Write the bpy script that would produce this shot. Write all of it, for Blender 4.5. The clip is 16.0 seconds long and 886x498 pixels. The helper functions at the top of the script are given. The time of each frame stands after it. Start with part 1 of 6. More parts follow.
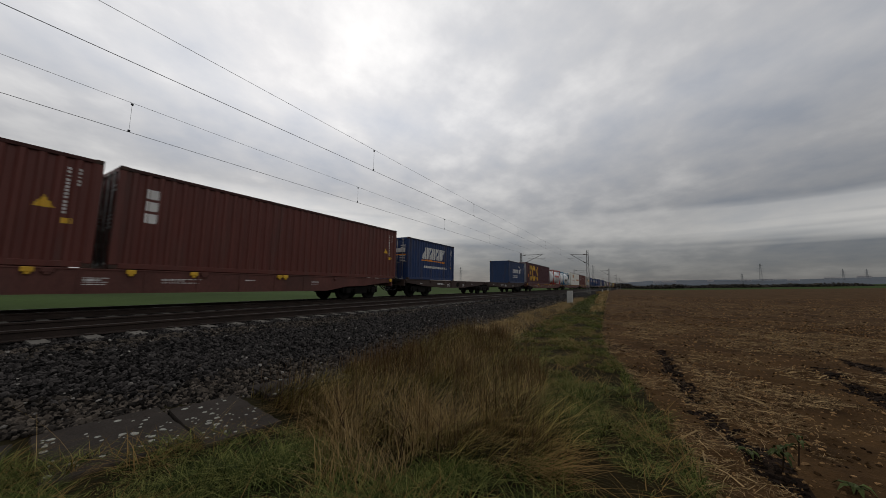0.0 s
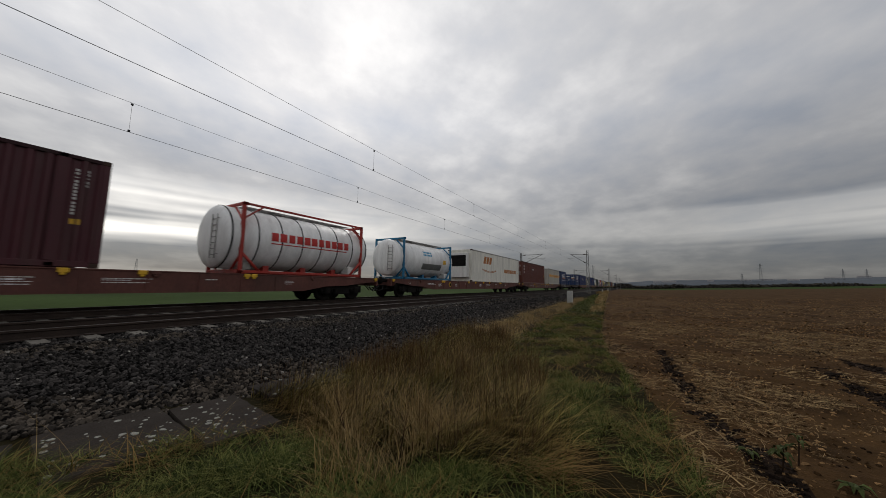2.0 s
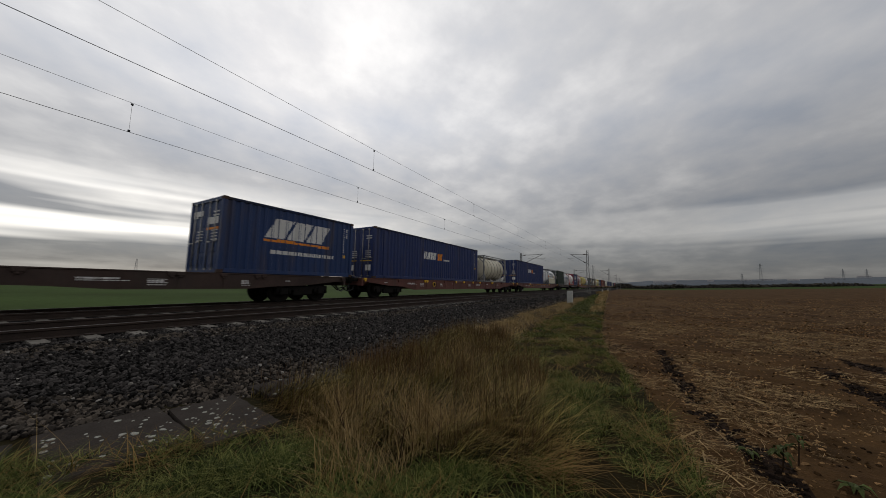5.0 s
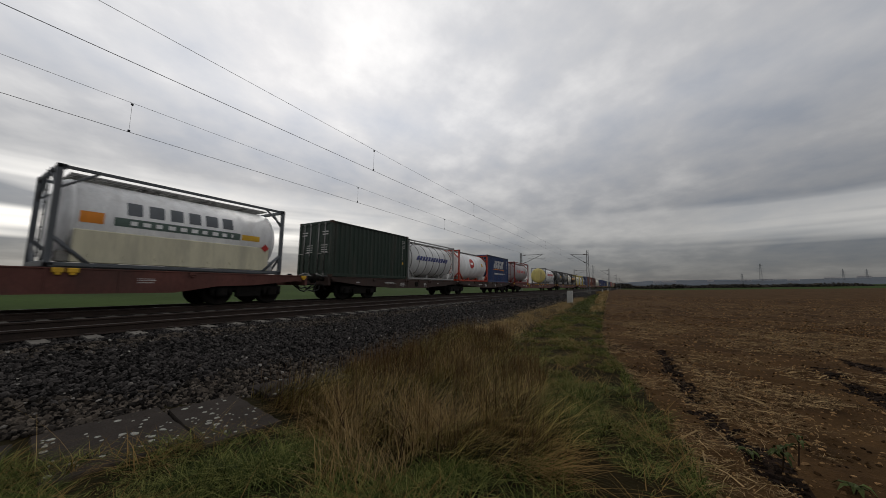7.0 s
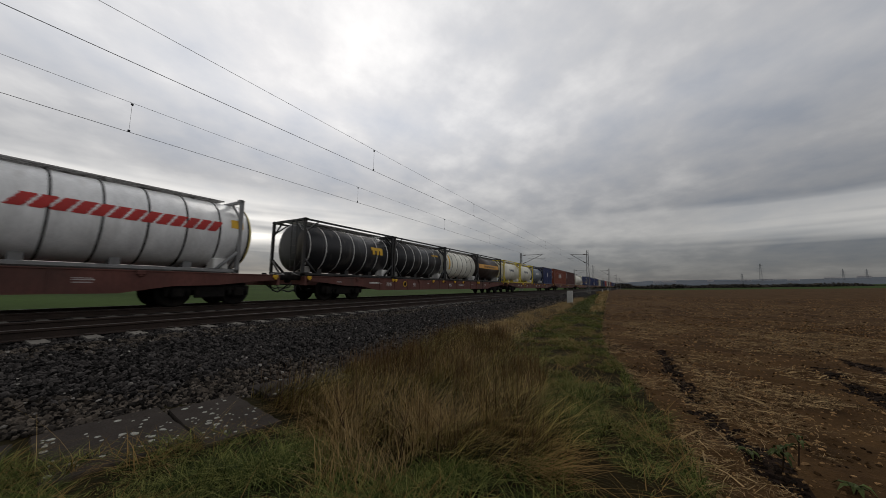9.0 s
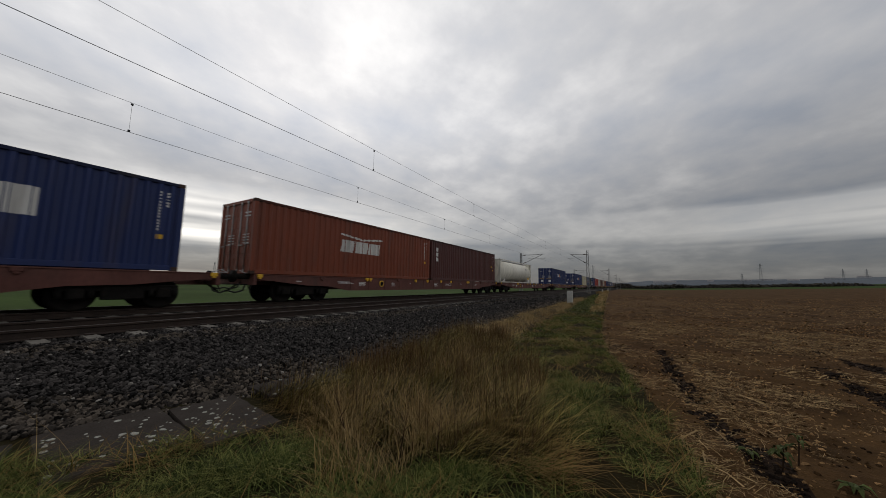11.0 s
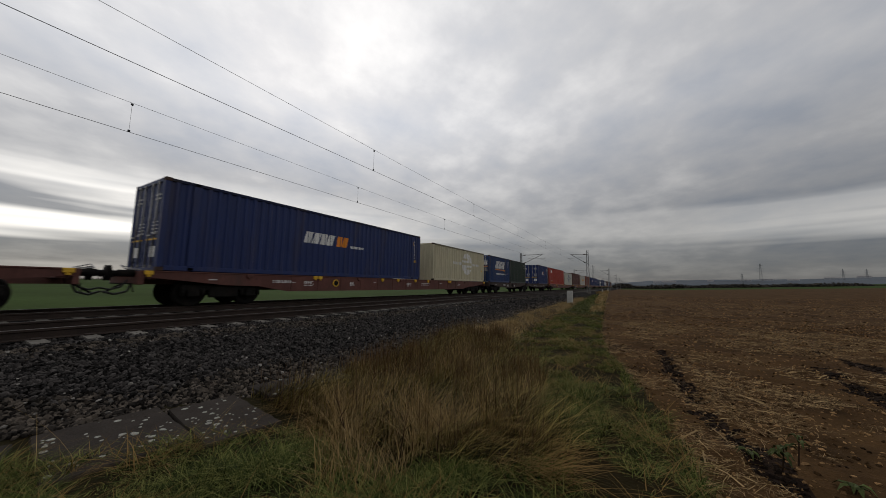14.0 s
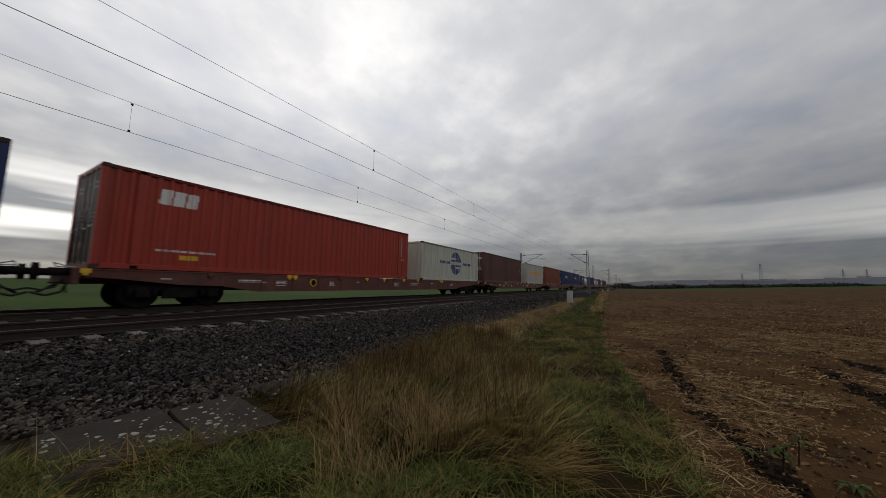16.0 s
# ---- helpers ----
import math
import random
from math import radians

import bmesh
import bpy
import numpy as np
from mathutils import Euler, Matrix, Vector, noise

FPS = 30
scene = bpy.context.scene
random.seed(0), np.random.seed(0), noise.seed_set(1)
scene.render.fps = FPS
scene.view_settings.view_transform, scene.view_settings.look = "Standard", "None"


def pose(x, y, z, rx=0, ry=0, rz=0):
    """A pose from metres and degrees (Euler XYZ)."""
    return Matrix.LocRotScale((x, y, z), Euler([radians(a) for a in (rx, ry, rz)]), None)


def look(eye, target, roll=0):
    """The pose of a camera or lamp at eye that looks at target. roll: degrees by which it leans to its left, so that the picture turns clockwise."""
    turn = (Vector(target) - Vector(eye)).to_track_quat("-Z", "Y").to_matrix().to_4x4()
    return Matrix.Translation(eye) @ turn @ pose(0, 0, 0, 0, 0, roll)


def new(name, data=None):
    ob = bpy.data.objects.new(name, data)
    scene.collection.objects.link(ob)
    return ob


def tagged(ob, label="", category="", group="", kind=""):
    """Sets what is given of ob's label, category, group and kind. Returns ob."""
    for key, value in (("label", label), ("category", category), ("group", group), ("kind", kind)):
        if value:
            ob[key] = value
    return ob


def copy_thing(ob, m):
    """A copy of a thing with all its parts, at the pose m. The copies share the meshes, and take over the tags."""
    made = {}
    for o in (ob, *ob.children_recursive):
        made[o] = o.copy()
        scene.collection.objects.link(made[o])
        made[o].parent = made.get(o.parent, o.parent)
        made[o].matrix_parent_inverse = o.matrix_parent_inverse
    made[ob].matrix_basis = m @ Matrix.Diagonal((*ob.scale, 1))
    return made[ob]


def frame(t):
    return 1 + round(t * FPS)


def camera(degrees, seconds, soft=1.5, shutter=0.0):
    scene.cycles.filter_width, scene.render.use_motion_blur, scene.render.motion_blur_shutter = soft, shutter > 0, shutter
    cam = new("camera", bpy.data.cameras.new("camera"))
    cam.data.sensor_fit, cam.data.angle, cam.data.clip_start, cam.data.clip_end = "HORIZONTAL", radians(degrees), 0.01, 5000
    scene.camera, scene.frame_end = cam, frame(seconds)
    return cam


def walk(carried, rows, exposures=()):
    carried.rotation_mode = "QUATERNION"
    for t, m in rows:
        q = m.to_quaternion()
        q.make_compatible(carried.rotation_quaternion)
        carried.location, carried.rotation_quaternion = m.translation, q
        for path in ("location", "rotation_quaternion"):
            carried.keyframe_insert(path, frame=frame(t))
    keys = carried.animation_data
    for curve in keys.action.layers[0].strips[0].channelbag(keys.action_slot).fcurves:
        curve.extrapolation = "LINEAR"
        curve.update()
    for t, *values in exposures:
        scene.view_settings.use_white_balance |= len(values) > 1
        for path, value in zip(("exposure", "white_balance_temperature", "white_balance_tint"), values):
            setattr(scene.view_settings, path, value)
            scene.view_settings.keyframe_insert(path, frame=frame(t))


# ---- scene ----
# ---------------------------------------------------------------- camera
EYE = Vector((0.0, 0.0, 0.85))
YAW, PITCH, ROLL = radians(30.66), radians(6.32), 0.88
cam = camera(108.9, 16.0, soft=0.8, shutter=0.07)
AIM = Vector((-math.sin(YAW) * math.cos(PITCH), math.cos(YAW) * math.cos(PITCH), math.sin(PITCH)))
STAND = look(EYE, EYE + AIM, ROLL)
walk(cam, [(0.0, STAND), (16.0, STAND)])

# ---------------------------------------------------------------- plan (metres, railhead z = 0, track runs along +y)
FAR_TRACK, NEAR_TRACK = -13.36, -9.36
GROUND = -0.55
SPEED = 27.176

# ---------------------------------------------------------------- world, sun
SUN_AZ, SUN_EL = radians(-57.0), radians(34.0)   # from +y, clockwise


def make_world():
    w = bpy.data.worlds.new("world")
    scene.world = w
    w.use_nodes = True
    nt = w.node_tree
    nt.nodes.clear()
    N, L = nt.nodes.new, nt.links.new
    out = N("ShaderNodeOutputWorld")
    sky = N("ShaderNodeTexSky")
    sky.sky_type, sky.sun_disc = "NISHITA", False
    sky.sun_elevation, sky.sun_rotation = SUN_EL, SUN_AZ
    bg_sky = N("ShaderNodeBackground")
    bg_sky.inputs["Strength"].default_value = 0.08
    L(sky.outputs[0], bg_sky.inputs["Color"])
    # cloud layer, flat and high: direction projected on a plane
    tc = N("ShaderNodeTexCoord")
    sep = N("ShaderNodeSeparateXYZ")
    L(tc.outputs["Generated"], sep.inputs[0])

    def mth(op, a, b=None, clamp=False):
        n = N("ShaderNodeMath")
        n.operation, n.use_clamp = op, clamp
        for i, q in enumerate((a, b)):
            if q is None:
                continue
            if isinstance(q, (int, float)):
                n.inputs[i].default_value = q
            else:
                L(q, n.inputs[i])
        return n.outputs[0]

    zc = mth("ADD", mth("MAXIMUM", sep.outputs[2], 0.0), 0.20)
    comb = N("ShaderNodeCombineXYZ")
    L(mth("DIVIDE", sep.outputs[0], zc), comb.inputs[0])
    L(mth("DIVIDE", sep.outputs[1], zc), comb.inputs[1])

    def noise_tex(scale, detail, rough, dist, off, stretch=(1, 1, 1), turn=0.0):
        mp = N("ShaderNodeMapping")
        mp.inputs["Location"].default_value = off
        mp.inputs["Rotation"].default_value = (0, 0, turn)
        mp.inputs["Scale"].default_value = stretch
        L(comb.outputs[0], mp.inputs[0])
        n = N("ShaderNodeTexNoise")
        n.inputs["Scale"].default_value = scale
        n.inputs["Detail"].default_value = detail
        n.inputs["Roughness"].default_value = rough
        n.inputs["Distortion"].default_value = dist
        L(mp.outputs[0], n.inputs["Vector"])
        return n.outputs[0]

    big = noise_tex(0.8, 4, 0.55, 0.0, (3.1, 1.7, 0), (1.0, 0.9, 1), radians(24))
    small = noise_tex(3.6, 7, 0.55, 0.0, (7.7, 4.2, 0), (1.0, 0.9, 1), radians(30))
    mixn = mth("ADD", mth("MULTIPLY", big, 0.62), mth("MULTIPLY", small, 0.38))
    # brightness of the cloud layer towards the hidden sun
    sun_dir = (math.sin(SUN_AZ) * math.cos(SUN_EL), math.cos(SUN_AZ) * math.cos(SUN_EL), math.sin(SUN_EL))
    dot = N("ShaderNodeVectorMath")
    dot.operation = "DOT_PRODUCT"
    L(tc.outputs["Generated"], dot.inputs[0])
    dot.inputs[1].default_value = sun_dir
    near_sun = mth("MAXIMUM", dot.outputs["Value"], 0.0)
    glow = mth("ADD", mth("MULTIPLY", mth("POWER", near_sun, 2.6), 0.35), mth("MULTIPLY", mth("POWER", near_sun, 12.0), 0.01))
    ramp = N("ShaderNodeValToRGB")
    L(mixn, ramp.inputs[0])
    cr = ramp.color_ramp
    cr.elements[0].position, cr.elements[0].color = 0.36, (0.40, 0.425, 0.475, 1)
    cr.elements[1].position, cr.elements[1].color = 0.62, (0.745, 0.732, 0.722, 1)
    e = cr.elements.new(0.5)
    e.color = (0.54, 0.54, 0.553, 1)
    thick = mth("ADD", 0.255, mth("MULTIPLY", mth("POWER", mth("MULTIPLY", mth("MAXIMUM", sep.outputs[2], 0.0), 2.2, True), 1.15), 0.755))
    # thin bright cloud in the part of the sky opposite the sun
    opposite = mth("MULTIPLY", mth("MAXIMUM", mth("MULTIPLY", dot.outputs["Value"], -1.0), 0.0), 0.55)
    gain = mth("MULTIPLY", thick, mth("ADD", mth("ADD", 0.85, opposite), mth("MULTIPLY", glow, 1.75)))
    # warm light strips in breaks low over the horizon
    flat = N("ShaderNodeMapping")
    flat.inputs["Scale"].default_value = (0.8, 0.8, 15.0)
    flat.inputs["Location"].default_value = (2.4, 0.7, 3.6)
    L(tc.outputs["Generated"], flat.inputs[0])
    band = N("ShaderNodeTexNoise")
    band.inputs["Scale"].default_value, band.inputs["Detail"].default_value = 1.0, 3
    L(flat.outputs[0], band.inputs["Vector"])
    low = mth("SUBTRACT", 1.0, mth("MULTIPLY", mth("ABSOLUTE", mth("SUBTRACT", sep.outputs[2], 0.13)), 7.5), True)

    def towards(azimuth, power, amount):
        """Breaks in the cloud low over one quarter of the horizon."""
        d = N("ShaderNodeVectorMath")
        d.operation = "DOT_PRODUCT"
        L(tc.outputs["Generated"], d.inputs[0])
        d.inputs[1].default_value = (math.sin(radians(azimuth)), math.cos(radians(azimuth)), 0)
        return mth("MULTIPLY", mth("POWER", mth("MAXIMUM", d.outputs["Value"], 0.0), power), amount)

    breaks = mth("ADD", towards(-88, 3.0, 1.9), towards(38, 5.0, 0.6))
    warm = mth("MULTIPLY", mth("MULTIPLY", low, mth("MULTIPLY", mth("SUBTRACT", band.outputs[0], 0.42), 6.0, True)), breaks)
    vm = N("ShaderNodeVectorMath")
    vm.operation = "SCALE"
    L(ramp.outputs[0], vm.inputs[0])
    L(gain, vm.inputs["Scale"])
    wv = N("ShaderNodeVectorMath")
    wv.operation = "SCALE"
    wv.inputs[0].default_value = (0.75, 0.71, 0.64)
    L(warm, wv.inputs["Scale"])
    add = N("ShaderNodeVectorMath")
    L(vm.outputs[0], add.inputs[0])
    L(wv.outputs[0], add.inputs[1])
    bg_cl = N("ShaderNodeBackground")
    bg_cl.inputs["Strength"].default_value = 1.0
    L(add.outputs[0], bg_cl.inputs["Color"])
    mx = N("ShaderNodeMixShader")
    mx.inputs[0].default_value = 0.93
    L(bg_sky.outputs[0], mx.inputs[1])
    L(bg_cl.outputs[0], mx.inputs[2])
    L(mx.outputs[0], out.inputs[0])


make_world()
sun = new("sun", bpy.data.lights.new("sun", "SUN"))
sun.data.energy, sun.data.angle, sun.data.color = 0.5, radians(25), (1.0, 0.96, 0.9)
sun.matrix_world = look((-60 * math.sin(-SUN_AZ), 60, 45), (0, 0, 0))
scene.view_settings.exposure = 0.0


# ---------------------------------------------------------------- materials
MATS = {}


def mat(key, color, rough=0.7, metal=0.0, var=0.25, scale=6.0, fine=60.0, bump=0.15, bump_scale=80.0, island=0.0, obj_rand=0.0,
        dirt=0.0, dirt_color=(0.05, 0.04, 0.03), stretch=(1, 1, 1), spec=0.4, tint=None, sheen_dust=0.0):
    """Painted, soiled or natural surface: colour varied at two scales, stains, fine relief."""
    if key in MATS:
        return MATS[key]
    m = bpy.data.materials.new(key)
    m.use_nodes = True
    nt = m.node_tree
    nt.nodes.clear()
    N, L = nt.nodes.new, nt.links.new
    out, bs = N("ShaderNodeOutputMaterial"), N("ShaderNodeBsdfPrincipled")
    L(bs.outputs[0], out.inputs[0])
    tc, mp = N("ShaderNodeTexCoord"), N("ShaderNodeMapping")
    mp.inputs["Scale"].default_value = stretch
    L(tc.outputs["Object"], mp.inputs[0])

    def nz(s, detail=4):
        n = N("ShaderNodeTexNoise")
        n.inputs["Scale"].default_value, n.inputs["Detail"].default_value = s, detail
        L(mp.outputs[0], n.inputs["Vector"])
        return n.outputs[0]

    def mix(fac, a, b, kind="MIX"):
        n = N("ShaderNodeMix")
        n.data_type, n.blend_type = "RGBA", kind
        for s, q in ((n.inputs[0], fac), (n.inputs[6], a), (n.inputs[7], b)):
            if isinstance(q, (int, float)):
                s.default_value = q
            elif isinstance(q, tuple):
                s.default_value = (*q[:3], 1)
            else:
                L(q, s)
        return n.outputs[2]

    def ramp(src, p0, c0, p1, c1):
        n = N("ShaderNodeValToRGB")
        n.color_ramp.elements[0].position, n.color_ramp.elements[0].color = p0, (*c0, 1)
        n.color_ramp.elements[1].position, n.color_ramp.elements[1].color = p1, (*c1, 1)
        L(src, n.inputs[0])
        return n.outputs[0]

    lo, hi = 1 - var, 1 + var
    col = mix(1.0, tuple(color), ramp(nz(scale), 0.3, (lo, lo, lo), 0.7, (hi, hi, hi)), "MULTIPLY")
    col = mix(0.6, col, ramp(nz(fine, 3), 0.3, (lo, lo, lo), 0.7, (hi, hi, hi)), "MULTIPLY")
    if tint:
        src = None
        if island:
            g = N("ShaderNodeNewGeometry")
            src = g.outputs["Random Per Island"]
        else:
            src = nz(scale * 0.37, 3)
        col = mix(ramp(src, 0.35, (0, 0, 0), 0.75, (1, 1, 1)), col, tuple(tint))
    if island:
        g = N("ShaderNodeNewGeometry")
        col = mix(1.0, col, ramp(g.outputs["Random Per Island"], 0.0, (1 - island,) * 3, 1.0, (1 + island,) * 3), "MULTIPLY")
    if obj_rand:
        oi = N("ShaderNodeObjectInfo")
        col = mix(1.0, col, ramp(oi.outputs["Random"], 0.0, (1 - obj_rand,) * 3, 1.0, (1 + obj_rand,) * 3), "MULTIPLY")
    if dirt:
        col = mix(ramp(nz(scale * 0.8, 6), 0.52, (0, 0, 0), 0.72, (dirt,) * 3), col, tuple(dirt_color))
    L(col, bs.inputs["Base Color"])
    bs.inputs["Metallic"].default_value = metal
    bs.inputs["Specular IOR Level"].default_value = spec
    rr = N("ShaderNodeMapRange")
    rr.inputs["To Min"].default_value, rr.inputs["To Max"].default_value = max(rough - 0.12, 0.05), min(rough + 0.12, 1)
    L(nz(scale * 2.3), rr.inputs[0])
    L(rr.outputs[0], bs.inputs["Roughness"])
    if bump:
        b = N("ShaderNodeBump")
        b.inputs["Strength"].default_value, b.inputs["Distance"].default_value = bump, 0.02
        L(nz(bump_scale, 5), b.inputs["Height"])
        L(b.outputs[0], bs.inputs["Normal"])
    MATS[key] = m
    return m


def paint(key, color, rough=0.5, dirt=0.35, dirt_color=(0.07, 0.05, 0.04)):
    return mat("paint_" + key, color, rough=rough, var=0.11, scale=2.2, fine=18, bump=0.06, bump_scale=30, dirt=dirt, dirt_color=dirt_color, stretch=(1.6, 1.6, 0.22))


# ---------------------------------------------------------------- building blocks
def part(name, bm, material, parent, label=""):
    me = bpy.data.meshes.new(name)
    bm.to_mesh(me)
    bm.free()
    me.materials.append(material)
    ob = new(name, me)
    ob.parent = parent
    return tagged(ob, label) if label else ob


def thing(name, label, category, group="", kind="", at=(0, 0, 0)):
    ob = new(name)
    ob.empty_display_size = 0.3
    ob.location = at
    return tagged(ob, label, category, group, kind)


def box(bm, x0, x1, y0, y1, z0, z1, bevel=0.0):
    vs = [bm.verts.new((x, y, z)) for x in (x0, x1) for y in (y0, y1) for z in (z0, z1)]
    fs = []
    for idx in ((0, 1, 3, 2), (4, 6, 7, 5), (0, 4, 5, 1), (2, 3, 7, 6), (0, 2, 6, 4), (1, 5, 7, 3)):
        fs.append(bm.faces.new([vs[i] for i in idx]))
    if bevel:
        es = list({e for f in fs for e in f.edges})
        bmesh.ops.bevel(bm, geom=es, offset=bevel, segments=1, affect="EDGES", clamp_overlap=True)


def boxes(*specs, bevel=0.0):
    bm = bmesh.new()
    for s in specs:
        box(bm, *s, bevel=bevel)
    return bm


def tube(bm, a, b, r0, r1=None, n=10, caps=True):
    a, b = Vector(a), Vector(b)
    d = (b - a).normalized()
    u = d.orthogonal().normalized()
    w = d.cross(u)
    r1 = r0 if r1 is None else r1
    ra, rb = [], []
    for i in range(n):
        o = math.cos(2 * math.pi * i / n) * u + math.sin(2 * math.pi * i / n) * w
        ra.append(bm.verts.new(a + o * r0))
        rb.append(bm.verts.new(b + o * r1))
    for i in range(n):
        f = bm.faces.new((ra[i], ra[(i + 1) % n], rb[(i + 1) % n], rb[i]))
        f.smooth = n > 7
    if caps:
        bm.faces.new(ra[::-1])
        bm.faces.new(rb)


def lathe(bm, profile, axis, origin, n=24):
    """profile: (along, radius) points, turned round the axis 'x' or 'y' through origin."""
    o = Vector(origin)
    rings = []
    for s, r in profile:
        ring = []
        for i in range(n):
            a = 2 * math.pi * i / n
            p = Vector((r * math.cos(a), s, r * math.sin(a))) if axis == "y" else Vector((s, r * math.cos(a), r * math.sin(a)))
            ring.append(bm.verts.new(o + p))
        rings.append(ring)
    for k in range(len(rings) - 1):
        for i in range(n):
            f = bm.faces.new((rings[k][i], rings[k][(i + 1) % n], rings[k + 1][(i + 1) % n], rings[k + 1][i]))
            f.smooth = True
    bm.faces.new(rings[0])
    bm.faces.new(rings[-1])
    bmesh.ops.recalc_face_normals(bm, faces=bm.faces)


def child(name, me, parent, label=""):
    ob = new(name, me)
    ob.parent = parent
    return tagged(ob, label) if label else ob


MOVERS = []   # (thing, metres along the train)
# ---------------------------------------------------------------- ground and fields
def field_edge(y):
    """x of the edge between the grass strip and the ploughed field."""
    pts = ((-40, 3.0), (0, 0.7), (2.5, 0.42), (3.7, 0.38), (5.0, 0.16), (6.0, -0.06), (8, -0.50), (11, -0.85), (17, -1.2), (40, -2.45), (120, -6.6), (700, -30))
    for (a, xa), (b, xb) in zip(pts, pts[1:]):
        if y < b:
            return xa + (xb - xa) * (y - a) / (b - a)
    return pts[-1][1]


def ballast_foot(y):
    pts = ((-60, -4.9), (0.5, -4.9), (1.5, -4.3), (3.0, -3.95), (5, -4.1), (8, -4.4), (14, -4.8), (32, -5.3), (80, -6.2), (700, -6.4))
    for (a, xa), (b, xb) in zip(pts, pts[1:]):
        if y < b:
            return xa + (xb - xa) * (y - a) / (b - a)
    return pts[-1][1]


def n2(x, y, s, o=0.0):
    return noise.noise((x * s + o, y * s - o, 0.37 + o))


RUT = ((0.50, 9.0), (0.56, 7.0), (0.62, 5.8), (0.69, 4.6), (0.83, 3.9), (0.95, 3.2), (1.15, 2.2))


def rut_x(y):
    for (xa, a), (xb, b) in zip(RUT, RUT[1:]):
        if b <= y <= a:
            return xa + (xb - xa) * (y - a) / (b - a)
    return None


def in_rut(x, y):
    """Where the soil lies dark and damp: wheel ruts and a few wet hollows."""
    q = rut_x(y)
    if q is not None and abs(x - q) < 0.10 + 0.10 * n2(x, y, 2.3, 3) + 0.12 * n2(x, y, 8.0, 1) - 0.012 * max(0, y - 4) and n2(0, y, 0.9, 5) > -0.45:
        return True
    if y > 12 or y < 2:
        return False
    return (abs(x - 3.3 - 0.05 * y) < 0.12 + 0.2 * n2(x, y, 2.0, 4) + 0.2 * n2(x, y, 8.0, 2) and n2(x, y, 0.8, 7) > 0.0) or (abs(x - 2.0 - 0.10 * y) < 0.08 + 0.15 * n2(x, y, 2.0, 4) + 0.2 * n2(x, y, 8.0, 6) and n2(x, y, 0.9, 2) > 0.1)


def ground_z(x, y):
    z = GROUND
    r = math.hypot(x, y)
    fe = field_edge(y)
    if x > fe:
        z += 0.034 * max(0.0, x - 14) - 0.02
        k = min(1.0, max(0.0, 1 - r / 60))
        z += (0.05 * n2(x, y, 0.9) + 0.035 * n2(x, y, 3.1, 5) + 0.022 * n2(x, y, 9, 9)) * k
        z += 0.05 * max(0.0, math.sin((x - fe) * 2.1 + 0.6)) * min(1, (x - fe) / 2) * max(0.0, 1 - r / 25)
        q = rut_x(y)
        if q is not None:
            z -= 0.10 * math.exp(-((x - q) / 0.13) ** 2) * (0.55 + 0.9 * n2(x, y, 1.9, 3))
        q2 = 3.3 + 0.05 * y
        z -= 0.09 * math.exp(-((x - q2) / 0.22) ** 2) * max(0.0, 0.4 + n2(x, y, 1.3, 7)) * max(0.0, 1 - r / 18)
    else:
        z += (0.03 * n2(x, y, 0.8) + 0.02 * n2(x, y, 3.0, 2)) * max(0.0, 1 - r / 60)
        if x < -17.5:
            z -= min(0.5, (-17.5 - x) * 0.1)
    return z


SOIL = mat("ploughed_soil", (0.047, 0.025, 0.0105), rough=0.95, var=0.55, scale=1.7, fine=30, bump=1.0, bump_scale=45, tint=(0.085, 0.049, 0.021), spec=0.03)
DAMP = mat("damp_rut", (0.024, 0.015, 0.010), rough=0.85, var=0.4, scale=3, fine=30, bump=1.0, bump_scale=45, spec=0.03)
# strip soil darkened in colour to carry the shade between grass tufts
TURF = mat("grass_soil", (0.014, 0.013, 0.006), rough=0.95, var=0.35, scale=1.6, fine=25, bump=0.7, bump_scale=50, tint=(0.026, 0.019, 0.009), spec=0.02)
GREEN_FIELD = mat("winter_wheat", (0.034, 0.055, 0.014), rough=1.0, var=0.25, scale=0.05, fine=2.0, bump=0.3, bump_scale=6, spec=0.02)


def graded(a, b, near, grow, centre=0.0):
    out, p, st = [centre], centre, near
    while p < b:
        p += st
        st *= grow
        out.append(min(p, b))
    p, st = centre, near
    while p > a:
        p -= st
        st *= grow
        out.append(max(p, a))
    return sorted(set(out))


